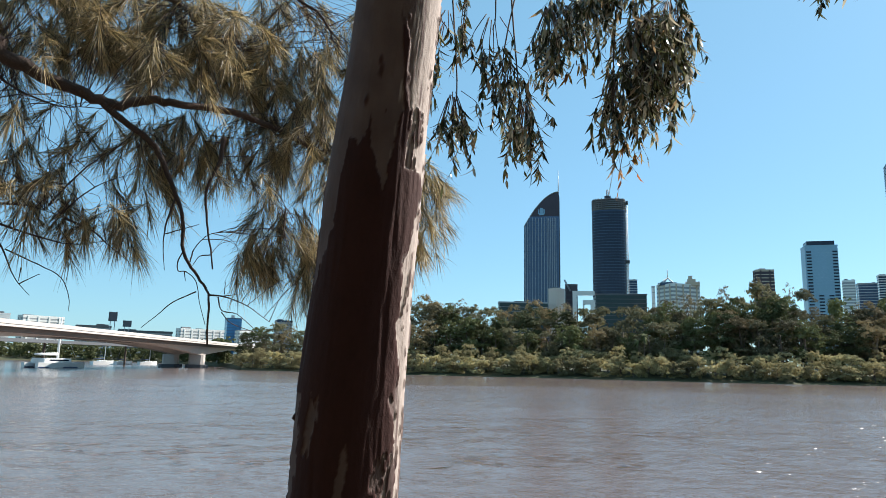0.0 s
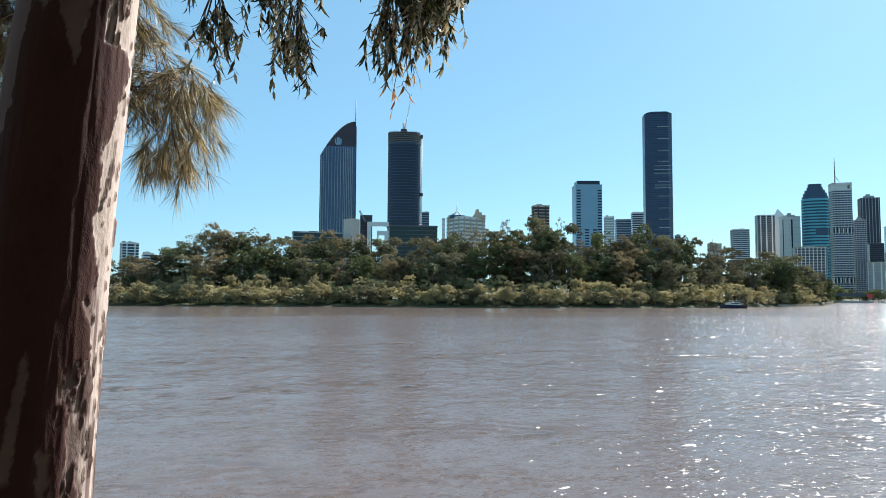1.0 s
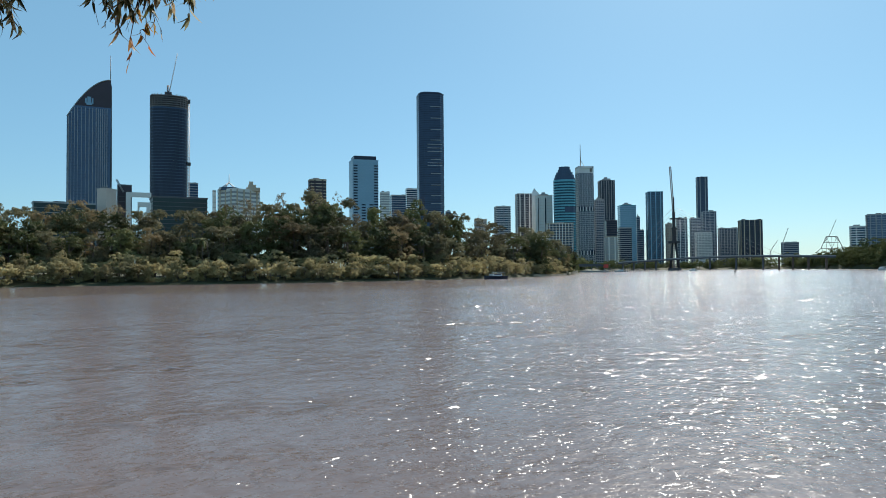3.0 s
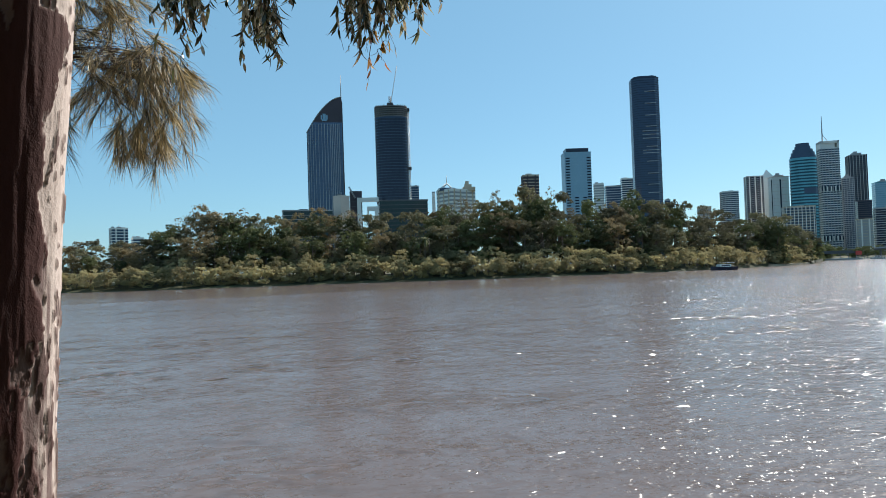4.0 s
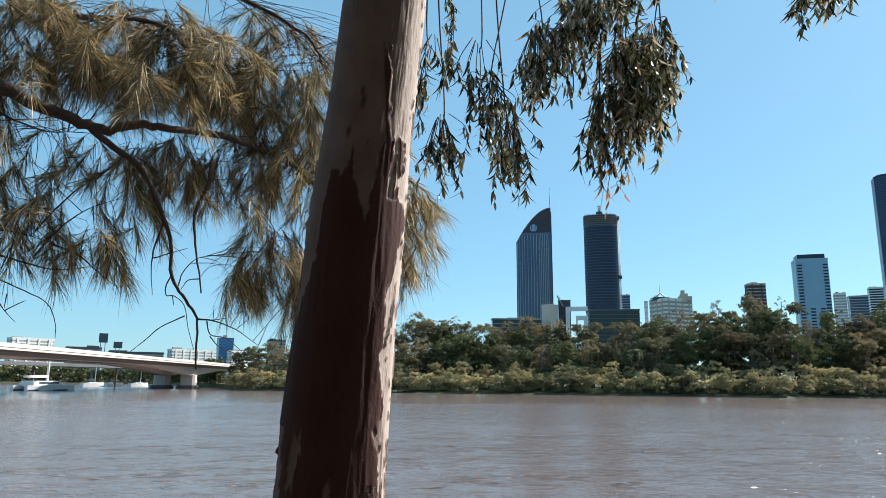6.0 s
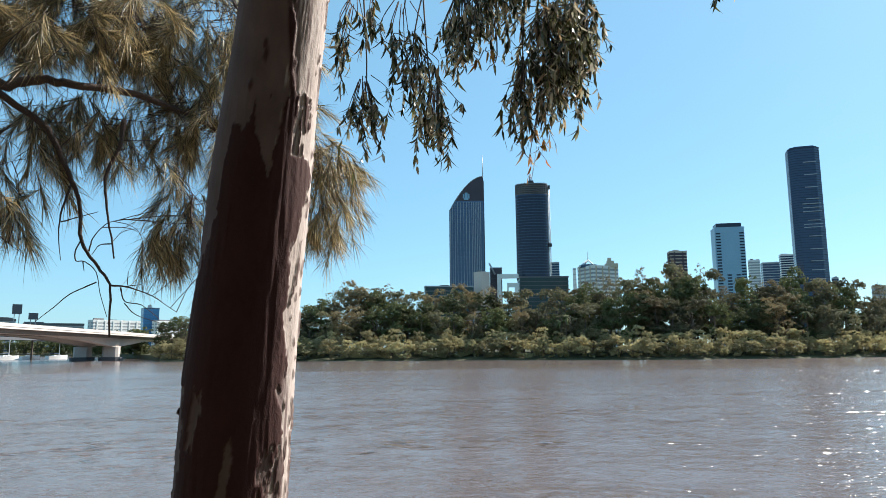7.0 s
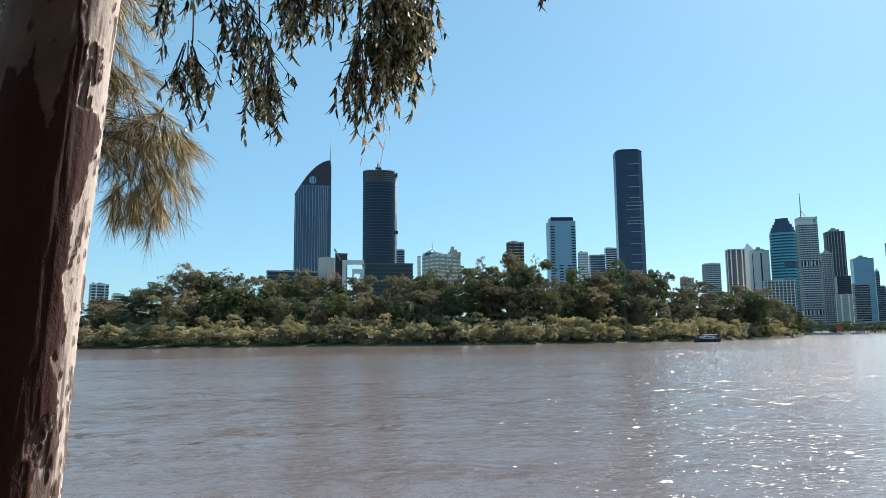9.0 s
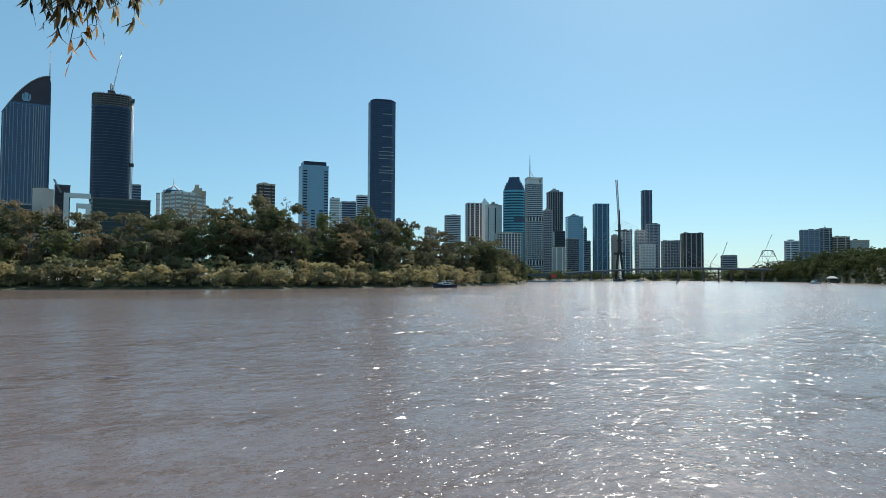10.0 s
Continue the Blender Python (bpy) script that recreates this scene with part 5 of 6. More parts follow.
def marquee():
    d = 330
    b, rise = 2.59, 4.27
    x, y, _ = plan(b, d, 0)
    top = height(rise, d)
    t = thing("marquee", "white pointed marquee roof with a pole among the trees", "marquee", pose(x, y, 3, 0, 0, 10))
    h = top - 3
    bm = bmesh.new()
    rings = []
    for z, r in ((h - 9, 4.2), (h - 6, 2.2), (h - 3, 0.9), (h, 0.15)):
        rings.append([bm.verts.new((r * math.cos(k * math.pi / 4), r * math.sin(k * math.pi / 4), z)) for k in range(8)])
    for p, q in zip(rings, rings[1:]):
        for k in range(8):
            bm.faces.new((p[k], p[(k + 1) % 8], q[(k + 1) % 8], q[k]))
    part("roof", bm, WHITE, t)
    mast(t, 0, 0, -2, h + 4.5, 0.12, STEEL, "pole")


marquee()


def palm(b, off, z_top, seed):
    rnd = random.Random(seed)
    d = shore_point(b) + off
    x, y, _ = plan(b, d, 0)
    t = thing("palm_tree", "slender palm with drooping fronds among the park trees", "palm", pose(x, y, 1.8), "palms in the park")
    h = z_top - 1.8
    bm = bmesh.new()
    tube(bm, bend([(0, 0, -0.5), (0.2, 0.1, h * 0.5), (0.1, -0.1, h)], 4), [0.24, 0.22, 0.2, 0.2, 0.19, 0.18, 0.17, 0.16, 0.15], 6)
    part("trunk", bm, FARBARK, t)
    for k in range(15):
        a, up = rnd.uniform(0, 6.28), rnd.uniform(-0.3, 1.1)
        ln = rnd.uniform(2.2, 3.2)
        bm = bmesh.new()
        prev = None
        for i in range(7):
            q = i / 6
            r = ln * q
            z = h + ln * (up * q - 1.15 * q * q)
            half = 0.42 * math.sin(math.pi * (0.12 + 0.86 * q))
            c, s_ = math.cos(a), math.sin(a)
            row = [bm.verts.new((r * c - s_ * half, r * s_ + c * half, z - half * 0.6)), bm.verts.new((r * c, r * s_, z)), bm.verts.new((r * c + s_ * half, r * s_ - c * half, z - half * 0.6))]
            if prev:
                bm.faces.new((prev[0], prev[1], row[1], row[0]))
                bm.faces.new((prev[1], prev[2], row[2], row[1]))
            prev = row
        part("frond", bm, GREENLEAF, t)


palm(19.00, 15, height(2.45, 275), 1)
palm(18.60, 16, height(2.02, 275), 2)
palm(36.83, 14, height(2.28, 315), 3)

# ---------- the gum tree by the lookout ----------
PALEBARK = material("smooth_pale_bark", (0.42, 0.345, 0.315), 0.8, coarse=0.35, fine=0.4, size=0.12, bump=0.004, tint=(0.32, 0.245, 0.22))
OLDBARK = material("old_brown_bark", (0.085, 0.036, 0.028), 0.95, coarse=0.35, fine=0.45, size=0.10, bump=0.004, tint=(0.055, 0.027, 0.023))
TWIG = material("brown_twig", (0.10, 0.065, 0.05), 0.9, coarse=0.2, fine=0.3, size=0.1)


def leaf_material(name, greens, rough, thin):
    m = bpy.data.materials.new(name)
    m.use_nodes = True
    n, l = m.node_tree.nodes, m.node_tree.links
    b = n["Principled BSDF"]
    b.inputs["Roughness"].default_value = rough
    b.inputs["IOR"].default_value = 1.55
    geo = n.new("ShaderNodeNewGeometry")
    ramp = n.new("ShaderNodeValToRGB")
    while len(ramp.color_ramp.elements) < len(greens):
        ramp.color_ramp.elements.new(0.5)
    for e, (at, c) in zip(ramp.color_ramp.elements, greens):
        e.position, e.color = at, (*c, 1)
    l.new(geo.outputs["Random Per Island"], ramp.inputs[0])
    tex = n.new("ShaderNodeTexNoise")
    tex.inputs["Scale"].default_value = 40
    l.new(geo.outputs["Position"], tex.inputs["Vector"])
    mul = n.new("ShaderNodeMath")
    mul.operation = "MULTIPLY_ADD"
    mul.inputs[1].default_value, mul.inputs[2].default_value = 0.6, 0.7
    l.new(tex.outputs["Fac"], mul.inputs[0])
    sc = n.new("ShaderNodeVectorMath")
    sc.operation = "SCALE"
    l.new(ramp.outputs[0], sc.inputs[0])
    l.new(mul.outputs[0], sc.inputs["Scale"])
    l.new(sc.outputs[0], b.inputs["Base Color"])
    tr = n.new("ShaderNodeBsdfTranslucent")
    l.new(sc.outputs[0], tr.inputs[0])
    mx = n.new("ShaderNodeMixShader")
    mx.inputs[0].default_value = thin
    l.new(b.outputs[0], mx.inputs[1])
    l.new(tr.outputs[0], mx.inputs[2])
    l.new(mx.outputs[0], n["Material Output"].inputs[0])
    return m


# near-white leaves paint in sun glints, near-black ones the shadowed leaves
GUMLEAVES = leaf_material("gum_leaves", ((0.0, (0.026, 0.030, 0.016)), (0.40, (0.060, 0.068, 0.030)), (0.56, (0.230, 0.230, 0.095)), (0.76, (0.62, 0.59, 0.47)), (0.98, (0.44, 0.30, 0.16))), 0.22, 0.32)
AUTUMN = leaf_material("turning_leaves", ((0.0, (0.34, 0.26, 0.05)), (0.5, (0.48, 0.24, 0.06)), (0.8, (0.45, 0.15, 0.06)), (1.0, (0.20, 0.17, 0.05))), 0.45, 0.4)
# darkest and golden tones paint in shadowed and sunlit needles
NEEDLES = leaf_material("sheoak_needles", ((0.0, (0.026, 0.024, 0.015)), (0.30, (0.125, 0.100, 0.048)), (0.66, (0.41, 0.310, 0.145)), (1.0, (0.66, 0.50, 0.26))), 0.45, 0.46)

# the leaning trunk: height, axis to the side, radius
TRUNK_Y = 2.26
TRUNK = ((3.2, -0.262, 0.185), (4.0, -0.222, 0.174), (4.4, -0.207, 0.171), (4.58, -0.200, 0.1715), (4.72, -0.196, 0.172), (4.89, -0.1885, 0.1715), (5.06, -0.1745, 0.1685), (5.24, -0.161, 0.1635),
         (5.36, -0.151, 0.162), (5.6, -0.136, 0.161), (5.8, -0.118, 0.1535), (6.0, -0.0965, 0.1485), (6.3, -0.072, 0.149), (7.0, -0.010, 0.140), (9.0, 0.200, 0.105), (11.2, 0.450, 0.055))


def trunk_at(z, k):
    """The trunk's side or radius at a height, smoothed over a hand's width."""
    total = 0.0
    for step in (-0.08, -0.04, 0.0, 0.04, 0.08):
        total += between([(row[0], row[k]) for row in TRUNK], z + step)
    return total / 5


def trunk_axis(z):
    return Vector((trunk_at(z, 1), TRUNK_Y, z))


def trunk_radius(z):
    return trunk_at(z, 2) + 0.10 * max(0, 3.75 - z) ** 2


# where the brown bark ends: its upper edge round the trunk, and its sunward edge by height
BARK_TOP = ((-1.0, 5.15), (-0.9, 5.26), (-0.8, 5.345), (-0.71, 5.42), (-0.64, 5.60), (-0.62, 5.685), (-0.45, 5.70), (-0.27, 5.72), (-0.22, 5.775), (-0.19, 5.715), (-0.13, 5.68), (0.0, 5.617),
            (0.10, 5.57), (0.17, 5.517), (0.22, 5.56), (0.265, 5.63), (0.32, 5.70), (0.36, 5.79), (0.44, 5.83), (0.8, 5.83), (1.0, 5.80))
BARK_SIDE = ((4.2, 0.60), (4.60, 0.635), (4.63, 0.65), (4.675, 0.74), (4.724, 0.82), (4.775, 0.81), (4.815, 0.77), (4.89, 0.66), (4.91, 0.725), (4.975, 0.80), (5.06, 0.72), (5.115, 0.67), (5.17, 0.715),
             (5.24, 0.755), (5.29, 0.70), (5.365, 0.80), (5.44, 0.835), (5.51, 0.915), (5.57, 0.95), (5.625, 0.885), (5.70, 0.87), (5.83, 0.85))


def soft(x, wide):
    x = max(0.0, min(1.0, x / wide + 0.5))
    return x * x * (3 - 2 * x)


def between(table, x):
    for (a, p), (c, q) in zip(table, table[1:]):
        if x <= c:
            return p + (q - p) * (max(x, a) - a) / (c - a)
    return table[-1][1]


def old_bark(a, z):
    """How far the brown outer bark still clings (0 to 1) at an angle round the trunk (0 faces the path) and a height."""
    u = math.sin(a)
    j = noise.noise(Vector((a * 2.5, z * 5, 1))) * 0.07 + noise.noise(Vector((a * 6, z * 14, 2))) * 0.08 + noise.noise(Vector((a * 13, z * 32, 5))) * 0.07 + noise.noise(Vector((a * 30, z * 75, 6))) * 0.04
    if math.cos(a) <= 0:
        return soft(noise.noise(Vector((a * 2, z * 1.1, 9))) + j * 2 - 0.12, 0.1) if z < 5.9 else 0.0
    top = between(BARK_TOP, u + j * 0.25) + j * 0.30
    left = -0.855 if z < 4.90 else -1.10
    right = between(BARK_SIDE, z + j * 0.15) + j * 0.55
    on = soft(min((top - z) * 3.5, u - left - j * 0.7, right - u), 0.03)
    # the seam that runs up from it
    if 5.75 < z < 6.17:
        wide = 0.05 + 0.035 * max(0, min(1, (z - 5.95) / 0.1)) + j * 0.5
        on = max(on, soft(wide - abs(u - 0.455 + (z - 5.84) * 0.80 - j * 0.3), 0.03) * soft(6.14 + j * 0.3 - z, 0.04))
    # old branch scars
    for su, sz, rx, rz in ((-0.215, 5.975, 0.055, 0.022), (-0.17, 5.945, 0.06, 0.03), (-0.39, 5.835, 0.05, 0.020), (0.05, 5.80, 0.022, 0.007), (-0.25, 5.76, 0.02, 0.03)):
        on = max(on, 0.85 * soft(1.0 + j * 4 - math.hypot((u - su) / rx, (z - sz) / rz), 0.8))
    # pale strokes torn through it below the seam, and flecks left on the sunward flank
    tear = noise.noise(Vector((a * 8, z * 7, 12))) + 0.8 * noise.noise(Vector((a * 19, z * 24, 13)))
    if 5.62 < z < 5.85 and u > 0.55:
        on = min(on, 1 - soft(tear + 0.10, 0.12))
    if z < 4.72 and u > 0.45:
        on = min(on, 1 - soft(tear + (u - 0.72), 0.12))
    if u > right:
        on = max(on, 0.85 * soft(tear - 0.52 + 0.3 * max(0, min(1, 5.4 - z)), 0.10))
    # places where it has fallen off
    on = min(on, 1 - soft(0.075 - abs(u + 0.63 - (z - 4.79) * 0.7 - j * 0.6), 0.03) * soft(0.07 - abs(z + j * 0.5 - 4.79), 0.02))
    on = min(on, 1 - soft(0.065 + (4.70 - z) * 0.25 - abs(u + 0.035 - (z - 4.70) * 0.6 - j * 0.6), 0.03) * soft(4.728 - z - j * 0.4, 0.02) * soft(z - 4.42, 0.03))
    on = min(on, 1 - soft(0.09 - abs(u - 0.36 - j * 0.8), 0.04) * soft(0.045 - abs(z + j * 0.5 - 4.43), 0.02))
    return on


def sunlit_bark(a, z):
    """Mottled cream new bark where the old has left, painting in the sunlit flank."""
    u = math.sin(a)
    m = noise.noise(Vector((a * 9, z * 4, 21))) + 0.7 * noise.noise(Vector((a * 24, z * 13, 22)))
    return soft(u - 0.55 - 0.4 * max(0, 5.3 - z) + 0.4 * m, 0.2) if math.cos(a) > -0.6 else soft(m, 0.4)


def gum_bark():
    """Smooth mauve-brown bark, cream painted on its sunlit flank, and dark flaking outer bark."""
    m = bpy.data.materials.new("gum_bark")
    m.use_nodes = True
    n, l = m.node_tree.nodes, m.node_tree.links
    b = n["Principled BSDF"]
    b.inputs["Roughness"].default_value = 0.9
    geo = n.new("ShaderNodeNewGeometry")

    def grain(sx, sz, detail):
        mp = n.new("ShaderNodeMapping")
        mp.inputs["Scale"].default_value = (sx, sx, sz)
        t = n.new("ShaderNodeTexNoise")
        t.inputs["Scale"].default_value = 1.0
        t.inputs["Detail"].default_value = detail
        l.new(geo.outputs["Position"], mp.inputs["Vector"])
        l.new(mp.outputs[0], t.inputs["Vector"])
        return t.outputs["Fac"]

    def blend(fac, a, c):
        t = n.new("ShaderNodeMix")
        t.data_type = "RGBA"
        l.new(fac, t.inputs[0])
        for i, v in ((6, a), (7, c)):
            if isinstance(v, tuple):
                t.inputs[i].default_value = (*v, 1)
            else:
                l.new(v, t.inputs[i])
        return t.outputs[2]

    def bark_mask(name):
        t = n.new("ShaderNodeAttribute")
        t.attribute_name = name
        return t.outputs["Fac"]

    blotch, fibre, speck = grain(14, 8, 3), grain(70, 40, 4), grain(260, 180, 2)
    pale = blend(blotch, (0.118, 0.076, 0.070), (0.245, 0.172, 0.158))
    # lighter copy of the smooth bark, sunlight put into its colour
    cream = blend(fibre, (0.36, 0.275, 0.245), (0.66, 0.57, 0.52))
    brown = blend(fibre, (0.026, 0.0075, 0.0068), (0.066, 0.0195, 0.0165))
    skin = blend(bark_mask("old"), blend(bark_mask("sunlit"), pale, cream), blend(blotch, brown, (0.072, 0.0235, 0.0195)))
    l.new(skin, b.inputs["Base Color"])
    last = None
    for h, dist in ((fibre, 0.0028), (speck, 0.0015)):
        t = n.new("ShaderNodeBump")
        t.inputs["Distance"].default_value = dist
        t.inputs["Strength"].default_value = 0.7
        l.new(h, t.inputs["Height"])
        if last is not None:
            l.new(last, t.inputs["Normal"])
        last = t.outputs[0]
    l.new(last, b.inputs["Normal"])
    return m


def gum_tree():
    t = thing("gum_tree", "leaning gum tree, pale smooth bark under peeling brown bark", "tree", pose(trunk_axis(3.4).x, trunk_axis(3.4).y, 3.4))
    foot = Vector(t.location)
    toward = Vector((-trunk_at(5.36, 1), -TRUNK_Y, 0)).normalized()
    side = Vector((-toward.y, toward.x, 0))
    nz, na = 560, 250
    verts, faces, kinds, sunlit = [], [], [], []
    zs = [3.25 + i * (6.6 - 3.25) / 479 for i in range(480)] + [6.6 + (i + 1) * 4.4 / 80 for i in range(80)]
    for z in zs:
        c = trunk_axis(z)
        r0 = trunk_radius(z)
        for k in range(na):
            a = -math.pi + 2 * math.pi * k / na
            on = old_bark(a, z)
            r = r0 * (1 + 0.035 * noise.noise(Vector((math.cos(a) * 1.3, math.sin(a) * 1.3, z * 0.9)))) + 0.0022 * noise.noise(Vector((math.cos(a) * 3, math.sin(a) * 3, z * 3)))
            r += (0.0058 + 0.0016 * noise.noise(Vector((a * 9, z * 5, 7)))) * on + 0.0012 * noise.noise(Vector((a * 20, z * 9, 8)))
            verts.append(c + (toward * math.cos(a) + side * math.sin(a)) * r - foot)
            kinds.append(on)
            sunlit.append(sunlit_bark(a, z))
    for i in range(nz - 1):
        for k in range(na):
            k2 = (k + 1) % na
            faces.append((i * na + k, i * na + k2, (i + 1) * na + k2, (i + 1) * na + k))
    ob = raw("trunk", verts, faces, gum_bark(), t, smooth=True)
    for name, values in (("old", kinds), ("sunlit", sunlit)):
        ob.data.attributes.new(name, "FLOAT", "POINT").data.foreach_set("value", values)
    # a knot stub on the flank
    zk = height(-4.67, 2.26)
    ck = trunk_axis(zk)
    bm = bmesh.new()
    q = ck - side * (trunk_radius(zk) - 0.012) - foot
    tube(bm, [q, q - side * 0.016 + Vector((0, 0, 0.006))], [0.014, 0.009], 8)
    part("knot", bm, OLDBARK, ob)

    # limbs over the lookout, out to the hanging sprays
    rnd = random.Random(21)
    rng = np.random.default_rng(22)
    crotch = trunk_axis(9.4)
    # bearing, rise of top, rise of tip, distance, spread in degrees, number of twigs
    zones = ((11.88, 27.13, 5.8, 2.0, 36, 1.0), (15.59, 28.15, 5.9, 2.4, 36, 1.0), (19.30, 24.88, 5.9, 2.2, 54, 1.2), (21.90, 26.24, 5.9, 2.0, 48, 1.1), (17.40, 21.60, 5.9, 1.5, 32, 1.0), (20.36, 22.18, 5.9, 1.6, 56, 0.8), (22.68, 23.64, 5.9, 0.9, 16, 0.9),
             (6.62, 26.45, 5.5, 2.0, 7, 0.9), (7.88, 22.23, 5.5, 1.6, 20, 0.8), (3.17, 19.97, 5.5, 0.8, 17, 0.8), (9.60, 19.47, 5.5, 1.0, 24, 0.6), (2.56, 26.46, 5.4, 1.1, 9, 0.9), (4.31, 28.61, 5.4, 1.8, 6, 0.9),
             (27.13, 30.0, 6.0, 1.6, 9, 0.45), (33.6, 27.5, 6.0, 3.0, 26, 0.5), (17.12, 30.46, 5.8, 6.5, 60, 0.7), (18.4, 16.8, 6.0, 0.22, 5, 0.5), (14.00, 22.01, 5.8, 0.15, 2, 0.3))
    for b, rise, d, wide, count, drop in zones:
        heart = spot(b, rise, d)
        hub = spot(b + rnd.uniform(-3, 3), rise + 14, d + 0.5)
        bm = bmesh.new()
        pts = bend([crotch, crotch.lerp(hub, 0.5) + Vector((0, 0, 1.0)), hub, heart + Vector((rnd.uniform(-.1, .1), 0, 0.4)), heart + Vector((0, 0, 0.1))], 5)
        tube(bm, [p - foot for p in pts], [0.013 * (1 - 0.9 * i / (len(pts) - 1)) + 0.002 for i in range(len(pts))], 6)
        part("branch", bm, TWIG, t)
        lv, lf = [], []
        bm = bmesh.new()
        bunches = [spot(b + wide * rnd.gauss(0, 0.45), rise + rnd.uniform(-1.0, 2.2), d + rnd.gauss(0, 0.25)) for k in range(max(1, round(count / 3.5)))]
        for k in range(max(2, round(count * 1.05))):
            top = bunches[k % len(bunches)] + Vector((rnd.gauss(0, 0.075), rnd.gauss(0, 0.10), rnd.gauss(0, 0.08)))
            length = 0.40 * drop * rnd.uniform(0.35, 1.25)
            sway = Vector((rnd.gauss(0, 0.05), rnd.gauss(0, 0.06), 0))
            tip = top + sway + Vector((0, 0, -length))
            mid = top.lerp(tip, 0.45) - sway * 0.4 + Vector((rnd.gauss(0, 0.03), rnd.gauss(0, 0.03), 0.03))
            line = bend([heart.lerp(top, 0.35) + Vector((0, 0, 0.22)), top, mid, tip], 4)
            tube(bm, [p - foot for p in line], [0.0045 * (1 - 0.7 * i / (len(line) - 1)) for i in range(len(line))], 4)
            for j in range(rnd.randint(13, 19) if count > 5 else 7):
                q = rnd.uniform(0.25, 1.0) * (len(line) - 1)
                i0 = min(int(q), len(line) - 2)
                root = line[i0].lerp(line[i0 + 1], q - i0)
                way = Vector((rnd.gauss(0, 0.17), rnd.gauss(0, 0.17), -1)).normalized()
                flat = way.cross(Vector((rnd.gauss(0, 1), rnd.gauss(0, 1), rnd.gauss(0, 0.3)))).normalized()
                up = way.cross(flat)
                ln, wd = rnd.uniform(0.055, 0.125), rnd.uniform(0.0075, 0.0150)
                curl = rnd.uniform(-0.05, 0.06)
                n0 = len(lv)
                for s, ww in ((0.0, 0.15), (0.28, 1.0), (0.68, 0.85), (1.0, 0.06)):
                    c = root + way * ln * s + up * curl * s * s * 2 - foot
                    lv += [c - flat * wd * ww, c + flat * wd * ww + up * wd * 0.3 * ww]
                for s in range(3):
                    lf.append((n0 + 2 * s, n0 + 2 * s + 1, n0 + 2 * s + 3, n0 + 2 * s + 2))
        part("twig", bm, TWIG, t)
        tagged(raw("leaf_spray", lv, lf, AUTUMN if count <= 5 else GUMLEAVES, t, smooth=True), "yellow and orange gum leaves" if count <= 5 else "hanging olive gum leaves", kind="stuff")


gum_tree()


def shading_crown():
    """Unseen gum crown above and behind the lookout, added to shade the trunk."""
    rng = np.random.default_rng(77)
    owner = [o for o in scene.objects if o.name == "gum_tree" and o.get("category") == "tree" and abs(o.location.z - 3.4) < 0.01] or [o for o in scene.objects if o.name.startswith("gum_tree") and abs(o.location.z - 3.4) < 0.01]
    t = owner[0]
    lobes = [(rng.uniform(-7.5, 4.5), rng.uniform(-9.0, -2.2), rng.uniform(5.0, 9.5), rng.uniform(1.3, 2.1), rng.uniform(0.9, 1.5)) for i in range(34)]
    v, f = leaf_cloud(rng, lobes, 26000, 0.14, 0.8)
    # leaves out of view, placed to block skylight
    tagged(raw("crown", v, f, GUMLEAVES, t), kind="stuff")
    bm = bmesh.new()
    top = trunk_axis(9.2) - Vector(t.location)
    for lo in lobes[::2]:
        tube(bm, bend([top, top.lerp(Vector(lo[:3]), 0.5) + Vector((0, 0, 0.5)), lo[:3]], 4), [0.05 * (1 - 0.1 * i) for i in range(9)], 6)
    part("limb", bm, PALEBARK, t)


shading_crown()


